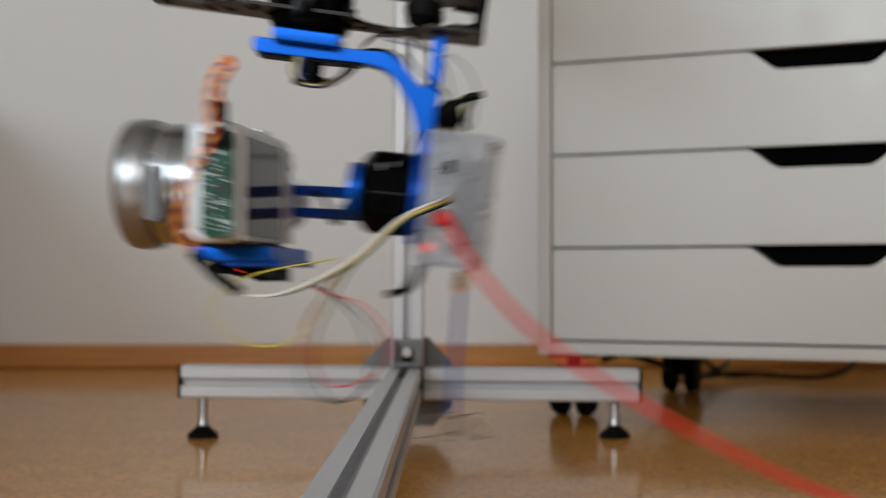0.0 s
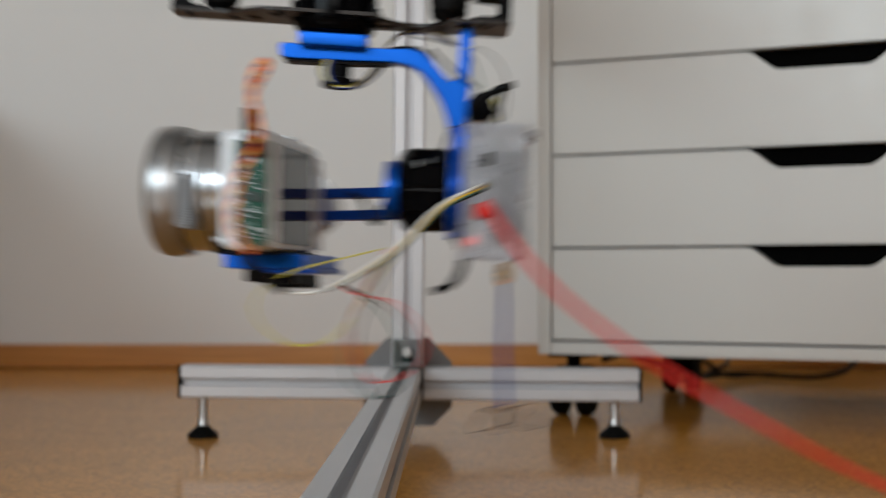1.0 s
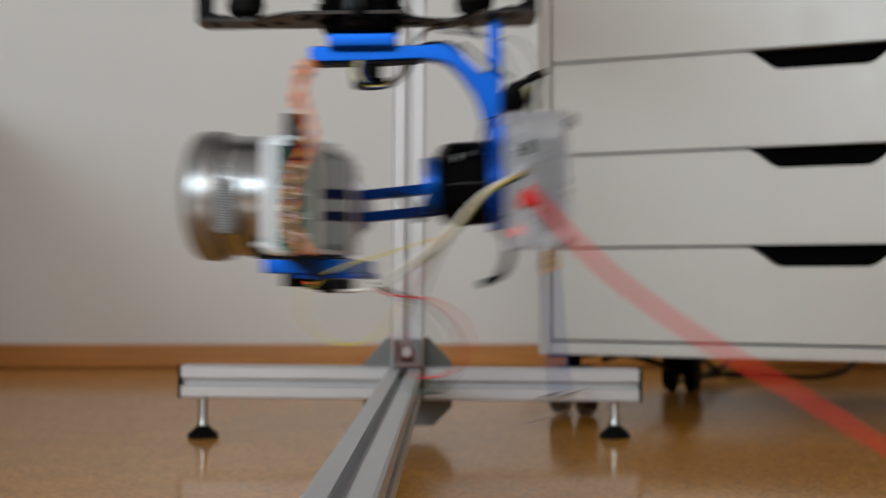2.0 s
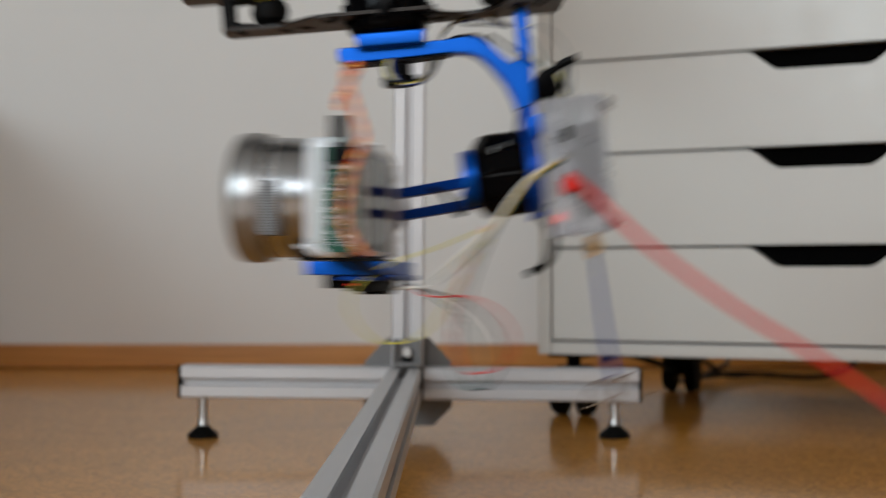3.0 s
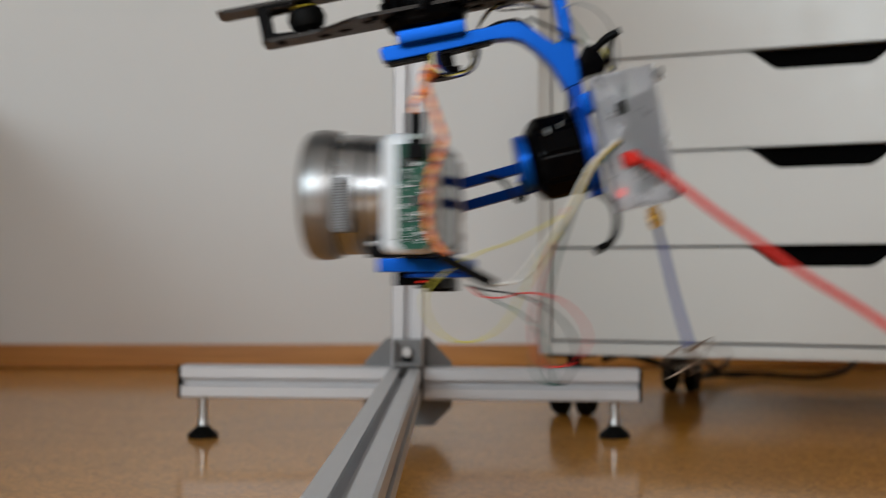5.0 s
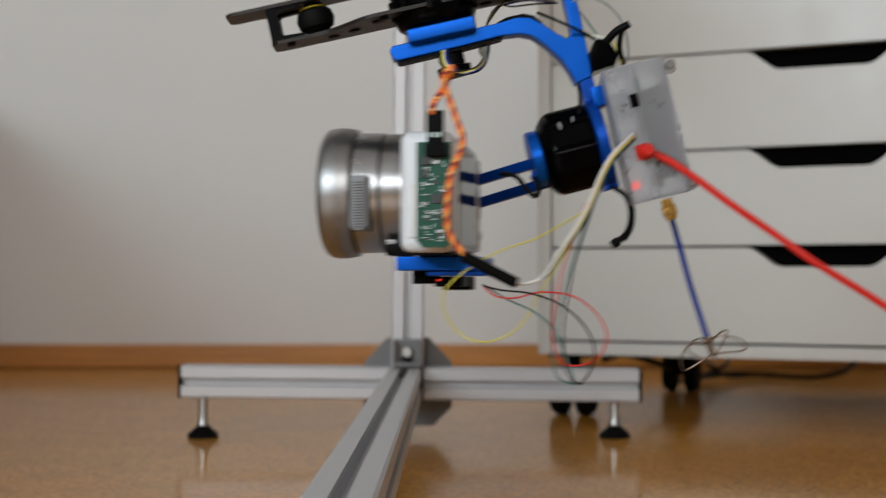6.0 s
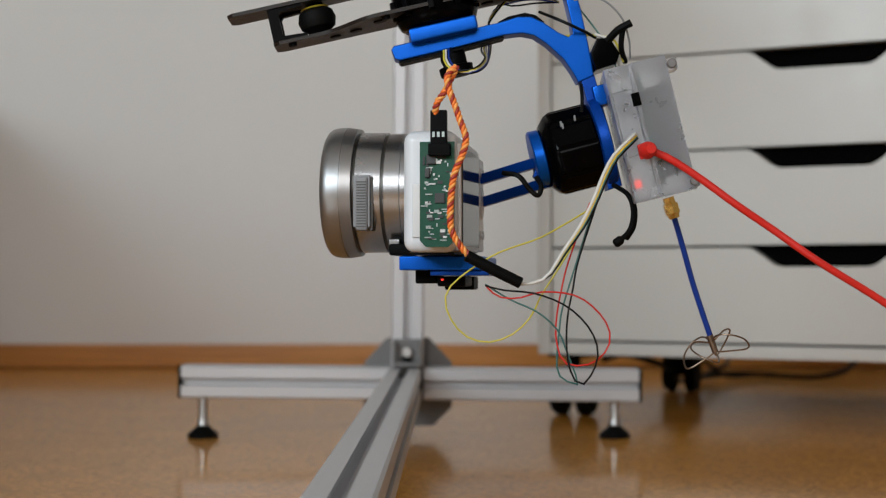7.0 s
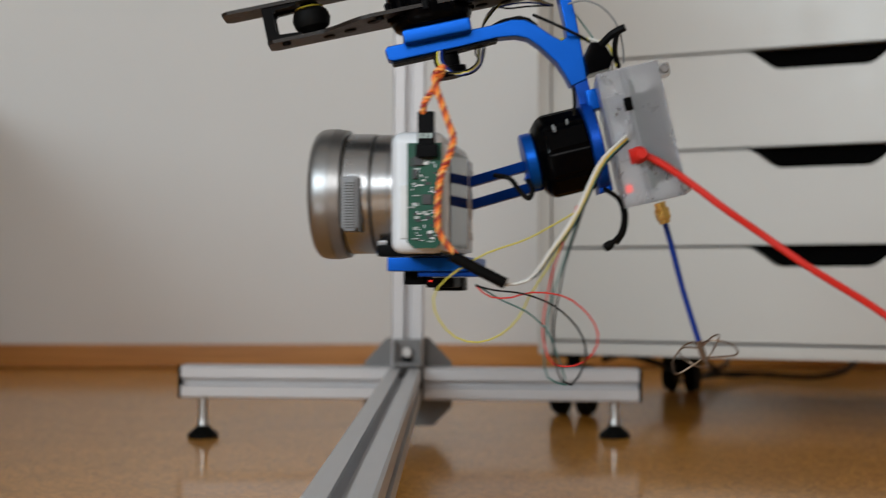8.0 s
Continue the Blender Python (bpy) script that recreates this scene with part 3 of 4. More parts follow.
    part("inner_parts", boxed(bm), BOARD_DIM, case, "grey connectors showing through")
    part("port", boxed(block(B(), (-0.0052, -dd - 0.0026, 0.0122), (-0.0012, -dd - 0.0012, 0.0185), 0.0003)), PAINTED_DARK, case, "square black opening")
    for x, z in ((w + 0.0022, h - 0.005), (w - 0.0005, -h + 0.004)):
        part("screw_ear", boxed(block(B(), (x - 0.0030, -dd + 0.001, z - 0.0030), (x + 0.0026, -dd + 0.016, z + 0.0030), 0.0008)), CLEAR, case)
        bm = lathe(B(), [(0, 0.0023), (0.0034, 0.0023), (0.0038, 0.0018)], (x, -dd + 0.001, z), (0, -1, 0), 14)
        part("screw", boxed(bm), ALU_DARK, case, "dull corner screw")
    part("indicator", boxed(block(B(), (-0.0128, -dd + 0.013, -h + 0.0070), (-0.0092, -dd + 0.015, -h + 0.0108), 0.0005)), LED, case, "red indicator light")
    bm = B()
    lathe(bm, [(0.0022, 0.0034), (0.0030, 0.0042), (0.0062, 0.0040), (0.0085, 0.0034), (0.0105, 0.0024)], (-0.0050, -dd, -0.0098), (0.25, -1, 0.05), 20)
    block(bm, (-0.0082, -dd - 0.0040, -0.0132), (-0.0018, -dd - 0.0023, -0.0058), 0.0008)
    part("network_plug", boxed(bm), RED, g, "red moulded network plug")
    # aerial
    s0, s1 = loc(815, 480, 0.738), loc(813, 518, 0.738)
    part("aerial_socket", disc(B(), s0, s1, [(0, 0.0031), (0.28, 0.0031), (0.3, 0.0040), (0.78, 0.0040), (0.8, 0.0033), (1, 0.0028)], 6), GOLD, g, "brass-plated screw connector")
    rigid_wire("aerial_cable", [(813, 514, 0.738), (809, 570, 0.738), (803, 640, 0.738), (799, 738, 0.738)], 0.00145, BLUE_CABLE, g, "stiff dark blue coax cable")
    hub = loc(798, 742, 0.738)
    part("aerial_hub", disc(B(), hub + Vector((0.0002, 0, 0.003)), hub - Vector((0.0, 0, 0.0065)), [(0, 0.0018), (1, 0.0016)], 10), COPPER, g)
    for i in range(4):
        w0 = radians(90 * i + 28)
        c0, s_ = math.cos(w0), math.sin(w0)
        pts = [(0, 0, -0.001), (0.008, -0.0022, 0.0025), (0.0145, 0.001, 0.001), (0.0155, 0.008, -0.004), (0.0105, 0.0122, -0.0095), (0.004, 0.006, -0.008), (0, 0, -0.006)]
        path = spline([hub + Vector((x * c0 - y * s_, x * s_ + y * c0, z)) for x, y, z in pts], 30)
        part("aerial_loop", tube(B(), path, 0.00045, 7), COPPER, g, "bent copper wire loop")
    # fixed wiring
    for k, (mat, o) in enumerate(((WHITE_WIRE, 0), (BLUE_CABLE, 5), (YELLOW, -4), (BLACK_WIRE, -9), (BLACK_WIRE, 9))):
        o2 = o + k
        rigid_wire("motor_lead", [(530 + o, 100, 0.722), (521 + o, 120, 0.716), (530 + o, 142 + o * 0.5, 0.712), (556, 151 + o * 0.4, 0.708), (590, 143 + o * 0.6, 0.724), (618 + o, 122, 0.757), (632, 95, 0.760), (650 + o2, 70 - o, 0.758), (690, 58 + o2, 0.756), (725, 66 + o2, 0.755), (765, 92, 0.755)], 0.0005, mat, g)
    rigid_wire("motor_lead", [(715, 95, 0.735), (735, 118, 0.725), (757, 140, 0.724), (778, 158, 0.730), (792, 172, 0.735)], 0.0008, BLACK_WIRE, g)
    rigid_wire("motor_lead", [(772, 96, 0.722), (800, 100, 0.722), (825, 120, 0.722), (841, 155, 0.724), (842, 195, 0.728), (835, 228, 0.733)], 0.0005, GREY_WIRE, g)
    rigid_wire("motor_lead", [(775, 92, 0.74), (788, 120, 0.74), (798, 160, 0.735), (806, 195, 0.735), (808, 235, 0.735)], 0.00045, GREEN_WIRE, g)
    rigid_wire("motor_lead", [(740, 148, 0.75), (775, 160, 0.74), (800, 172, 0.73), (818, 190, 0.728), (822, 228, 0.733)], 0.0006, YELLOW, g)
    rigid_wire("motor_lead", [(790, 165, 0.73), (812, 185, 0.728), (815, 215, 0.73), (812, 238, 0.735)], 0.0007, WHITE_WIRE, g)
    rigid_wire("motor_lead", [(735, 240, 0.728), (725, 262, 0.722), (716, 285, 0.722)], 0.0009, BLACK_WIRE, g)
    bm = plate([(770, 196), (790, 176), (812, 184), (818, 215), (806, 230), (768, 228)], 0.727, 0.750, 0.001, 0.735)
    part("plug_block", bm, MOTOR, g, "black plug above the case")
    rigid_wire("black_plug_lead", [(806, 184, 0.728), (828, 172, 0.724), (853, 168, 0.722)], 0.0019, RUBBER, g)
    rigid_wire("black_plug_lead", [(826, 230, 0.735), (824, 205, 0.728), (832, 182, 0.725), (838, 172, 0.724)], 0.0014, RUBBER, g)
    rigid_wire("motor_lead", [(552, 338, 0.728), (572, 352, 0.722), (582, 380, 0.722), (592, 396, 0.722), (604, 384, 0.724), (606, 366, 0.73)], 0.0013, BLACK_WIRE, g)
    rigid_wire("power_lead", [(728, 425, 0.73), (740, 450, 0.72), (736, 480, 0.716), (718, 508, 0.714), (690, 522, 0.714)], 0.0013, RUBBER, g, "black sleeved lead")
    rigid_wire("power_lead", [(750, 455, 0.73), (745, 480, 0.725), (730, 505, 0.72), (708, 521, 0.716)], 0.0013, RUBBER, g, "black sleeved lead")
    bm = disc(B(), loc(700, 518, 0.714), loc(683, 523, 0.714), [(0, 0.0016), (0.2, 0.0023), (0.8, 0.0023), (1, 0.0015)], 14)
    part("power_plug", bm, RUBBER, g)
    return g


GIMBAL = gimbal()


# ---- the camera that the gimbal carries ----
YAW = -7.6


def small_camera():
    c = thing("system_camera", Matrix.Translation(PITCH) @ Matrix.Rotation(radians(YAW), 4, "Z"), "white mirrorless camera with a silver zoom lens in the gimbal", "camera")
    z0, z1 = -0.0147, 0.0436
    bm = B()
    block(bm, (-0.0018, -0.0552, z0), (0.0245, 0.0480, z1), 0.0055, seg=4)
    body = part("body", bm, WHITE, c, "white plastic body", 60)
    part("base_rim", block(B(), (0.001, -0.050, z0 - 0.0009), (0.0225, 0.05, z0 + 0.0003), 0.0004), BLACK, body)
    bm = block(B(), (0.0235, -0.0515, z0 + 0.001), (0.0262, 0.0235, z1 - 0.006), 0.0008)
    scr = part("screen", bm, GREY, c, "tilting screen")
    part("screen_glass", block(B(), (0.0258, -0.0495, z0 + 0.0035), (0.0267, 0.0215, z1 - 0.0070), 0.0003), SCREEN, scr, "dark glossy screen glass")
    part("control_panel", block(B(), (0.0235, 0.0241, z0 + 0.002), (0.0265, 0.0458, z1 - 0.007), 0.0008), WHITE, c, "pale control panel")
    part("control_wheel", lathe(B(), [(0, 0.0085), (0.0005, 0.0085), (0.0009, 0.0078), (0.0009, 0.004), (0.0012, 0.0037)], (0.0264, 0.0345, 0.013), (1, 0, 0), 28), GREY, c)
    for by, bz in ((0.0285, 0.0290), (0.0405, 0.0290), (0.0285, -0.0040), (0.0405, -0.0040)):
        part("button", lathe(B(), [(0, 0.0024), (0.0006, 0.0024), (0.0009, 0.0019)], (0.0264, by, bz), (1, 0, 0), 16), GREY, c)
    part("hot_shoe_cover", block(B(), (0.010, -0.002, z1 - 0.0005), (0.022, 0.012, z1 + 0.0014), 0.0005), GREY, c)
    # lens
    lz = 0.0171
    o = Vector((0.0, 0.0, lz))
    prof = [(-0.002, 0.0298), (0.0075, 0.0298), (0.0078, 0.0303), (0.0155, 0.0303), (0.0158, 0.0298), (0.0170, 0.0298), (0.0173, 0.0308), (0.0300, 0.0310),
            (0.0303, 0.0300), (0.0314, 0.0300)]
    lens = part("lens", lathe(B(), prof, o, (-1, 0, 0), 72), SILVER, c, "silver metal zoom lens barrel")
    part("lens_ring", lathe(B(), [(0.0302, 0.0306), (0.0315, 0.0306)], o, (-1, 0, 0), 72), SILVER_DARK, lens)
    part("lens_ring", lathe(B(), [(0.0159, 0.0301), (0.0170, 0.0301)], o, (-1, 0, 0), 72), SILVER_DARK, lens)
    ring = [(0.0314, 0.0316), (0.0318, 0.0328), (0.0370, 0.0336), (0.0371, 0.0333), (0.0376, 0.0333), (0.0377, 0.0337), (0.0425, 0.0336), (0.0452, 0.0331), (0.0468, 0.0320), (0.0477, 0.0306), (0.0478, 0.0262), (0.0455, 0.0256)]
    part("front_ring", lathe(B(), ring, o, (-1, 0, 0), 80), SATIN, lens, "satin grey front ring")
    part("front_glass", lathe(B(), [(0.0456, 0.0255), (0.0466, 0.024)], o, (-1, 0, 0), 48), SCREEN, lens, "dark front element")
    # ribbed zoom slider on the side of the barrel
    sl = block(B(), (-0.0288, -0.0340, lz - 0.0205), (-0.0226, -0.0225, lz + 0.0062), 0.0012)
    slider = part("zoom_slider", sl, DULL, lens, "ribbed zoom slider")
    part("slider_frame", block(B(), (-0.0302, -0.0330, lz - 0.0190), (-0.0215, -0.0225, lz + 0.0070), 0.0008), DULL, lens)
    bm = B()
    for i in range(17):
        z = lz + 0.0035 - i * 0.00138
        block(bm, (-0.0281, -0.0345, z - 0.00026), (-0.0233, -0.0335, z + 0.00026))
    part("rib", bm, SILVER_DARK, slider)
    # Raised dark strip in place of the shadow beside the slider.
    part("slider_shade", block(B(), (-0.0222, -0.0312, lz - 0.0205), (-0.0203, -0.0225, lz + 0.0062), 0.0004), SILVER_DARK, lens, "dark strip painting the shade beside the slider")
    bm = B()
    block(bm, (-0.0145, -0.0180, lz - 0.0274), (-0.0095, -0.0150, lz - 0.0245), 0.0003)
    part("lens_label", bm, SILVER, lens, "small pale label plate")
    # circuit board on the side
    y = -0.0556
    pz0, pz1 = z0 + 0.0025, z1 - 0.006
    bm = slab(B(), [(0.0072, pz0 + 0.003), (0.0102, pz0), (0.0207, pz0), (0.0237, pz0 + 0.003), (0.0237, pz1), (0.0072, pz1)], y - 0.0034, y - 0.0022, 0.0)
    part("tape_pad", block(B(), (0.0085, y - 0.0022, pz0 + 0.001), (0.0228, y + 0.0006, pz1 - 0.002), 0.0004), GREY, c)
    pcb = part("sensor_board", bm, PCB, c, "green sensor circuit board")
    rnd = random.Random(4)
    yb = y - 0.0034
    part("chip", block(B(), (0.0145, yb - 0.0010, 0.0085), (0.0192, yb, 0.0132), 0.0002), CHIP, pcb)
    part("chip", block(B(), (0.0105, yb - 0.0016, 0.0268), (0.0150, yb, 0.0315), 0.0004), CHIP, pcb)
    part("chip", block(B(), (0.0098, yb - 0.0016, 0.0205), (0.0122, yb, 0.0250), 0.0004), CHIP, pcb)
    for i in range(64):
        x, z = rnd.uniform(0.0085, 0.0225), rnd.uniform(pz0 + 0.003, pz1 - 0.006)
        if 0.0135 < x < 0.0200 and 0.0075 < z < 0.0142:
            continue
        a, b = rnd.choice(((0.0009, 0.0005), (0.0005, 0.0009), (0.0016, 0.0003), (0.0004, 0.0004), (0.0012, 0.0007)))
        part("component", block(B(), (x - a, yb - rnd.uniform(0.0004, 0.001), z - b), (x + a, yb, z + b)), rnd.choice((SOLDER, SOLDER, CHIP, CHIP, GREY)), pcb)
    for i in range(18):
        x, z = rnd.uniform(0.0085, 0.0222), pz0 + 0.003 + (i % 13) * 0.0033 + rnd.uniform(-0.0008, 0.0008)
        a, b = rnd.choice(((0.0011, 0.00016), (0.0002, 0.0008), (0.0007, 0.0002)))
        if not (0.0135 < x < 0.0200 and 0.0075 < z < 0.0142):
            part("print_stroke", block(B(), (x - a, yb - 0.0002, z - b), (x + a, yb, z + b)), WHITE, pcb)
    plug = part("plug", block(B(), (0.0128, yb - 0.0045, z1 - 0.0075), (0.0205, yb - 0.0004, z1 + 0.0085), 0.0004), BLACK, c, "black three-way plug")
    part("plug_base", block(B(), (0.0118, yb - 0.0050, z1 - 0.0130), (0.0222, yb, z1 - 0.0072), 0.0005), BLACK, c)
    for i in range(3):
        part("pin", block(B(), (0.0138 + i * 0.0023, yb - 0.0049, z1 - 0.0042), (0.0150 + i * 0.0023, yb - 0.0044, z1 - 0.0018)), SOLDER, plug)
    part("side_flap", block(B(), (0.0032, y - 0.0006, z0 + 0.007), (0.0072, y + 0.0010, 0.018), 0.0005), GREY, c, "grey side cover")
    # cradle under the camera
    tray = part("cradle_tray", block(B(), (-0.0092, -0.020, z0 - 0.0082), (0.032, 0.062, z0 - 0.0011), 0.0008), BLUE, c, "blue anodised cradle plate")
    part("cradle_step", block(B(), (0.006, -0.016, z0 - 0.0110), (0.036, 0.055, z0 - 0.0080), 0.0008), BLUE_SHADED, tray)
    part("clamp", block(B(), (-0.004, 0.0, z0 - 0.0150), (0.0065, 0.03, z0 - 0.0080), 0.0008), BLACK, tray, "black clamp block")
    part("clamp", block(B(), (0.0075, 0.0, z0 - 0.0165), (0.022, 0.03, z0 - 0.0112), 0.0008), BLACK, tray, "black clamp block")
    part("plug_block", block(B(), (0.006, 0.04, z0 - 0.0185), (0.022, 0.06, z0 - 0.0112), 0.0008), BLACK, tray, "black plug block")
    part("indicator", block(B(), (0.0095, -0.0015, z0 - 0.0135), (0.0108, -0.0002, z0 - 0.0125), 0.0002), LED, tray, "tiny red indicator light")
    part("lens_wedge", block(B(), (-0.014, -0.022, z0 - 0.0008), (-0.0022, 0.0, z0 + 0.005), 0.001), BLACK, tray)
    return c


CAMERA_THING = small_camera()


# ---- loose wires in short stiff pieces ----
WIRES = []


def capsule(r, n, seg=12):
    """One stiff piece, a little longer than its step so that neighbours overlap."""
    h = n / 2 + r * 0.45
    return lathe(B(), [(-h, r), (h, r)], (0, 0, 0), (0, 0, 1), seg)


def wire(name, one, other, count, r, mat, label, category="wire", group="", hang=(0.6, 0.6)):
    """A wire from its course at one end of the swing and at the other; count stiff pieces."""
    a = spline([at(*p) for p in one], count + 1)
    b = spline([at(*p) for p in other], count + 1)
    base = a[0].copy()
    w = thing(name, Matrix.Translation(base), label, category, group)
    step = 0.5 * (sum((q - p).length for p, q in zip(a, a[1:])) + sum((q - p).length for p, q in zip(b, b[1:]))) / count
    pieces = []
    shared = mesh_of("wire_piece", capsule(r, step), mat, 60)
    for i in range(count):
        ob = new("wire_piece", shared)
        ob.parent = w
        ob.matrix_parent_inverse = Matrix.Identity(4)
        pieces.append(ob)
    WIRES.append((pieces, a, b, base, hang, False))
    return w


def twisted_wire(name, one, other, count, r, mats, label):
    """A cord of three twisted strands, each strand a part of every stiff piece."""
    a = spline([at(*p) for p in one], count + 1)
    b = spline([at(*p) for p in other], count + 1)
    base = a[0].copy()
    w = thing(name, Matrix.Translation(base), label, "cable")
    step = 0.5 * (sum((q - p).length for p, q in zip(a, a[1:])) + sum((q - p).length for p, q in zip(b, b[1:]))) / count
    pieces = []
    meshes = []
    for s, mat in enumerate(mats):
        path = []
        for j in range(9):
            z = (j / 8 - 0.5) * step * 1.12
            ang = 2 * math.pi * (s / len(mats) + z / step * 0.5)
            path.append(Vector((r * math.cos(ang), r * math.sin(ang), z)))
        meshes.append((mesh_of("strand", tube(B(), path, r * 0.92, 8), mat, 60), mesh_of("strand", tube(B(), [Vector((-p.x, -p.y, p.z)) for p in path], r * 0.92, 8), mat, 60)))
    for i in range(count):
        ob = None
        for s, mm in enumerate(meshes):
            o = new("cord_piece" if s == 0 else "strand", mm[i % 2])
            o.parent = w if s == 0 else ob
            o.matrix_parent_inverse = Matrix.Identity(4)
            if s == 0:
                ob = o
        pieces.append(ob)
    WIRES.append((pieces, a, b, base, (1, 1), True))
    return w


def loose_wires():
    # red network cable from the plug to the floor beside the stand
    wire("network_cable", [(788, 383, 0.685), (812, 432, 0.684), (850, 488, 0.683), (905, 552, 0.68), (965, 605, 0.68), (1030, 653, 0.675), (1110, 702, 0.675), (1200, 753, 0.67), (1300, 804, 0.67), (1400, 851, 0.67), (1500, 888, 0.67), (1620, 935, 0.67), (1760, 985, 0.67), (1900, 1035, 0.67)],
         [(1143, 264, 0.685), (1185, 282, 0.684), (1240, 318, 0.683), (1300, 362, 0.68), (1370, 410, 0.68), (1450, 466, 0.675), (1568, 540, 0.675), (1680, 625, 0.67), (1760, 712, 0.67), (1830, 800, 0.67), (1890, 890, 0.67), (1930, 985, 0.67), (1950, 1035, 0.67)],
         60, 0.0018, RED, "red network cable plugged into the clear case", category="cable", hang=(0, 0))
    # supply bundle between the case and the camera
    for name, mat, du, dv, r, lab in (("supply_wire", WHITE_WIRE, 0, 0, 0.00082, "white supply wire from the clear case"), ("supply_wire", DULL_YELLOW, 3, 6, 0.00062, "dull yellow supply wire from the clear case"), ("supply_wire", GREEN_WIRE, 2, 9, 0.0006, "grey-green supply wire from the clear case"), ("supply_wire", BLACK_WIRE, 4, 12, 0.0006, "black supply wire from the clear case")):
        wire(name, [(804 + du, 343 + dv, 0.702), (770, 358 + dv, 0.682), (725, 376 + dv, 0.678), (690, 400 + dv, 0.676), (650, 438 + dv, 0.674), (610, 468 + dv * 0.7, 0.672), (560, 495 + dv * 0.5, 0.67), (510, 516 + dv * 0.3, 0.67), (470, 525, 0.67), (425, 521, 0.67)],
             [(1145 + du, 217 + dv * 0.5, 0.702), (1115 + dv * 0.4, 245 + dv * 0.6, 0.682), (1085 + dv * 0.6, 275 + dv * 0.5, 0.678), (1066 + dv * 0.7, 310 + dv * 0.3, 0.676), (1048 + dv * 0.7, 355, 0.674), (1025 + dv * 0.7, 400, 0.672), (995 + dv * 0.5, 445, 0.67), (970 + dv * 0.3, 485, 0.67), (948, 500, 0.67), (918, 503, 0.67)],
             22, r, mat, lab, group="supply wires of the camera", hang=(0, 1))
    wire("yellow_wire", [(592, 459, 0.69), (550, 466, 0.685), (500, 474, 0.68), (440, 489, 0.675), (395, 512, 0.675), (373, 541, 0.675), (386, 576, 0.675), (425, 604, 0.675), (470, 614, 0.675), (520, 600, 0.675), (553, 567, 0.675), (572, 535, 0.68), (600, 492, 0.68), (640, 455, 0.68)],
         [(1040, 372, 0.69), (1000, 396, 0.685), (950, 423, 0.68), (880, 448, 0.675), (820, 485, 0.675), (789, 517, 0.675), (790, 553, 0.675), (818, 592, 0.675), (860, 606, 0.675), (905, 592, 0.675), (938, 560, 0.675), (955, 525, 0.68), (990, 470, 0.68), (1030, 405, 0.68)],
         34, 0.0004, YELLOW, "thin yellow wire hanging in a loop", group="wires hanging in loops")
    wire("red_wire", [(548, 503, 0.68), (565, 515, 0.675), (600, 525, 0.672), (645, 542, 0.67), (677, 580, 0.67), (689, 618, 0.67), (675, 650, 0.67), (640, 673, 0.67), (600, 685, 0.67), (567, 670, 0.672), (541, 620, 0.675), (537, 590, 0.675), (560, 540, 0.675), (590, 490, 0.675), (612, 460, 0.678)],
         [(860, 508, 0.68), (880, 525, 0.675), (915, 528, 0.672), (960, 517, 0.67), (1020, 525, 0.67), (1063, 560, 0.67), (1078, 598, 0.67), (1062, 632, 0.67), (1030, 647, 0.67), (995, 640, 0.672), (982, 600, 0.675), (983, 560, 0.675), (992, 510, 0.675), (1005, 460, 0.675), (1042, 360, 0.678)],
         36, 0.0004, RED, "thin red wire hanging in a loop", group="wires hanging in loops")
    wire("black_wire", [(545, 499, 0.68), (570, 512, 0.675), (610, 536, 0.67), (650, 568, 0.668), (676, 612, 0.668), (668, 655, 0.668), (640, 690, 0.668), (600, 714, 0.668), (572, 695, 0.67), (555, 645, 0.672), (556, 600, 0.672), (578, 550, 0.672), (610, 490, 0.675), (655, 440, 0.678)],
         [(858, 506, 0.68), (890, 514, 0.675), (945, 520, 0.67), (1000, 542, 0.668), (1040, 580, 0.668), (1056, 622, 0.668), (1046, 660, 0.668), (1024, 682, 0.668), (1005, 650, 0.67), (1000, 600, 0.672), (1003, 555, 0.672), (1012, 510, 0.672), (1022, 460, 0.675), (1058, 350, 0.678)],
         36, 0.00045, BLACK_WIRE, "thin black wire hanging in a loop", group="wires hanging in loops")
    wire("green_wire", [(545, 497, 0.685), (590, 528, 0.68), (625, 565, 0.675), (645, 610, 0.675), (649, 650, 0.675), (640, 688, 0.675), (610, 710, 0.675), (570, 708, 0.675), (540, 692, 0.675), (528, 650, 0.675), (531, 600, 0.675), (545, 560, 0.675), (580, 510, 0.675), (612, 470, 0.678)],
         [(858, 504, 0.685), (900, 530, 0.68), (950, 553, 0.675), (985, 585, 0.675), (1000, 620, 0.675), (1018, 668, 0.675), (1020, 680, 0.675), (995, 672, 0.675), (984, 655, 0.675), (984, 620, 0.675), (988, 580, 0.675), (992, 550, 0.675), (1010, 490, 0.675), (1045, 380, 0.678)],
         34, 0.00042, GREEN_WIRE, "thin grey-green wire hanging in a loop", group="wires hanging in loops")
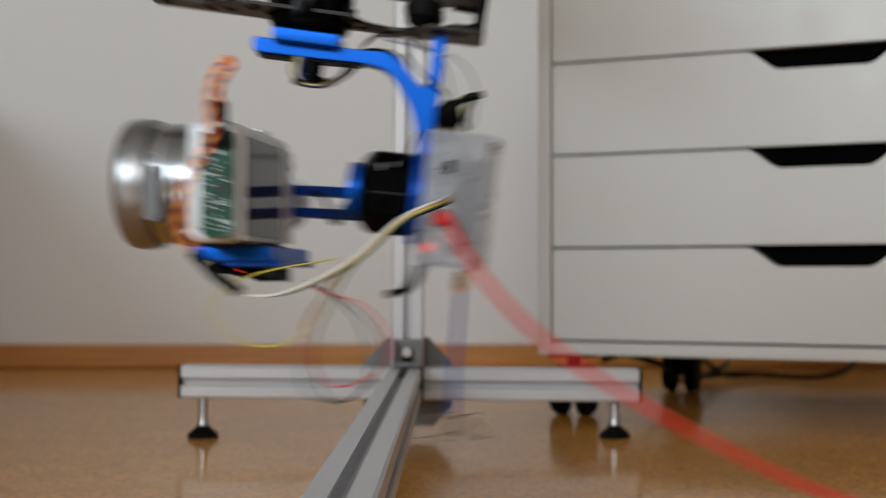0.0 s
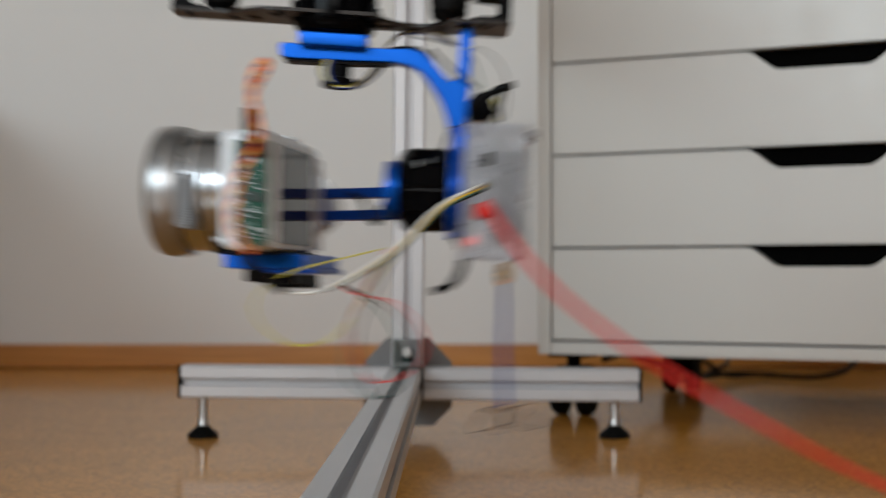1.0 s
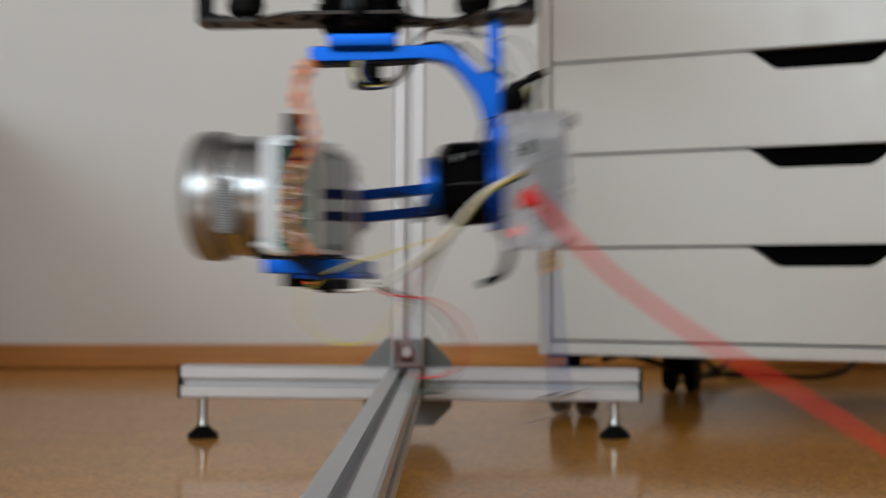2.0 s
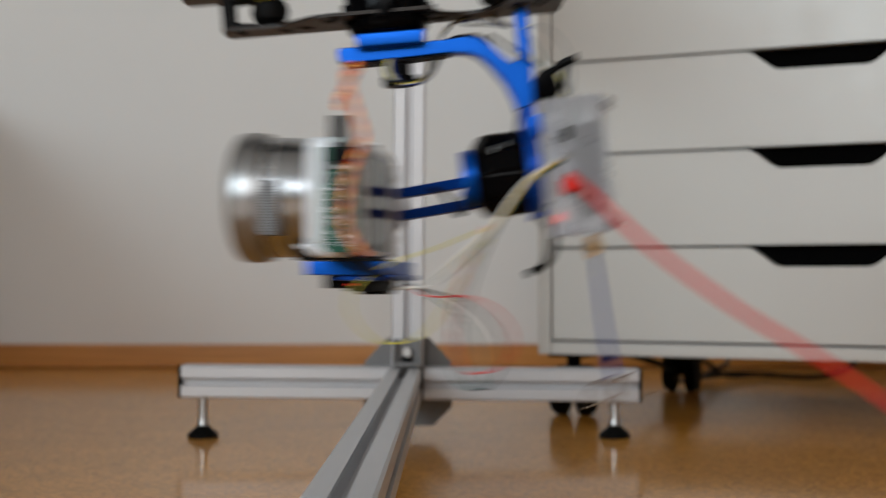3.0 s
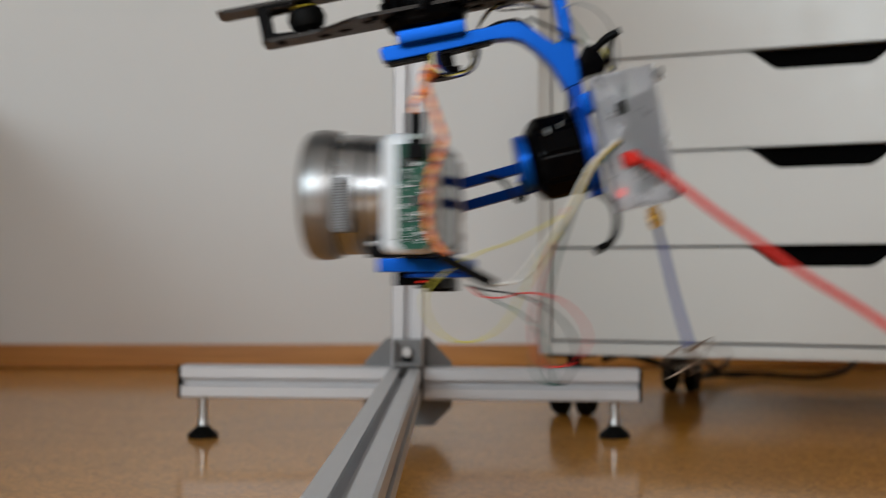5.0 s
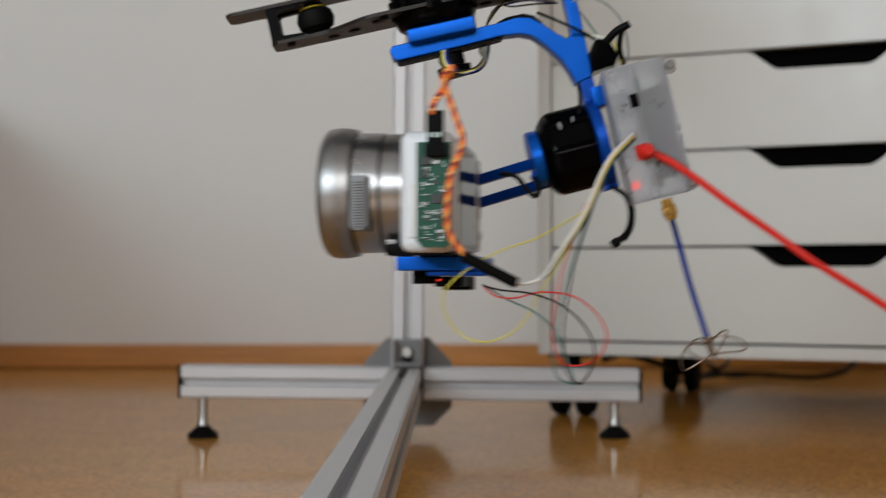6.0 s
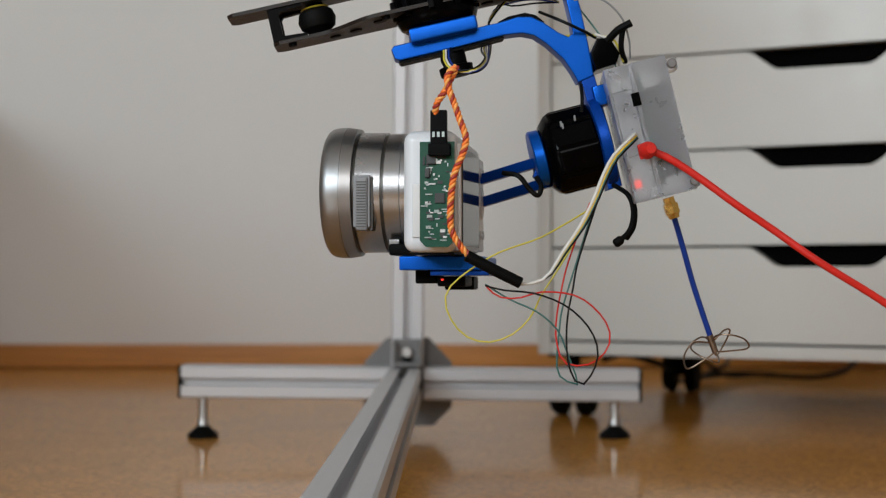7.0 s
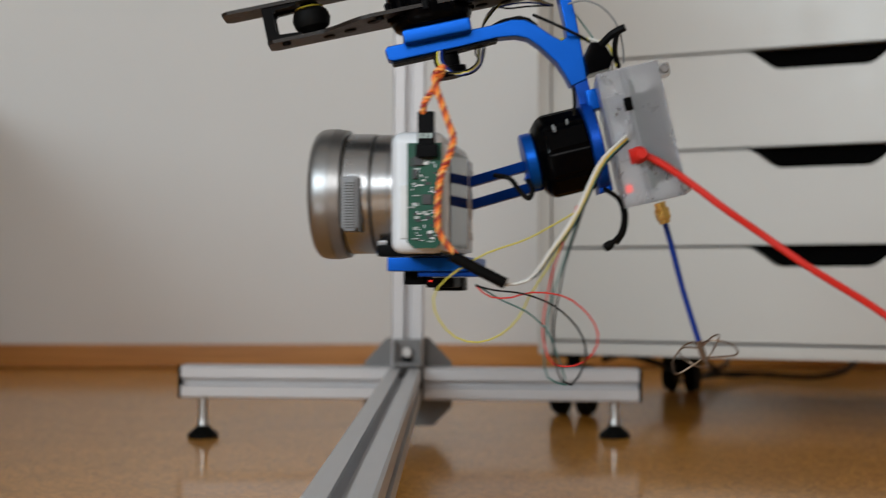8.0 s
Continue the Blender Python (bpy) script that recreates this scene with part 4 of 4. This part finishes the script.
    # twisted sensor cord
    twisted_wire("twisted_cord", [(391, 180, 0.676), (386, 158, 0.672), (396, 135, 0.67), (412, 112, 0.668), (404, 101, 0.667), (388, 112, 0.666), (372, 140, 0.665), (367, 175, 0.664), (371, 205, 0.663), (374, 232, 0.662), (362, 262, 0.662), (342, 295, 0.662), (326, 328, 0.662), (319, 360, 0.662), (316, 395, 0.663), (328, 425, 0.664), (345, 450, 0.665)],
                 [(768, 199, 0.676), (772, 180, 0.672), (785, 162, 0.67), (800, 130, 0.668), (806, 118, 0.667), (790, 132, 0.666), (792, 155, 0.665), (803, 185, 0.664), (813, 215, 0.663), (823, 245, 0.662), (816, 275, 0.662), (803, 305, 0.662), (797, 340, 0.662), (795, 375, 0.662), (797, 408, 0.663), (812, 435, 0.664), (832, 457, 0.665)],
                 38, 0.00088, (ORANGE, BROWN_RED, PALE_ORANGE), "orange and red twisted sensor cord")
    wire("shrink_sleeve", [(342, 448, 0.665), (366, 475, 0.666), (420, 516, 0.668)], [(828, 455, 0.665), (860, 472, 0.666), (914, 499, 0.668)], 2, 0.0027, RUBBER, "black shrink sleeve on the sensor cord", category="sleeve", hang=(1, 1))


loose_wires()


# ---- movement ----
def motions():
    walk(GIMBAL, [(t, rig(swing(t))) for t in TIMES])
    level = Matrix.Rotation(radians(YAW), 4, "Z")
    walk(CAMERA_THING, [(t, Matrix.Translation(PIVOT + turned(swing(t)) @ (AXIS - PIVOT) + PITCH - AXIS + mid_shift(t) - Vector((0.0010, 0, 0))) @ level) for t in TIMES])
    for pieces, a, b, base, (h0, h1), early in WIRES:
        n = len(pieces)
        carried = b[0] - a[0]
        for i, ob in enumerate(pieces):
            rows = []
            for t in TIMES:
                k, back = swing(t), mid_shift(t)
                # slack that falls over early in the swing, on top of what its plug carries along
                f = 1 - (1 - min(k, 1)) ** 2 if early else k
                ends = []
                for j in (i, i + 1):
                    slack = b[j] - a[j] - carried
                    ends.append(a[j] + carried * k + slack * f + back * (h0 + (h1 - h0) * j / n))
                p, q = ends
                rows.append((t, Matrix.Translation((p + q) / 2 - base) @ upright(q - p).to_4x4()))
            walk(ob, rows)


motions()
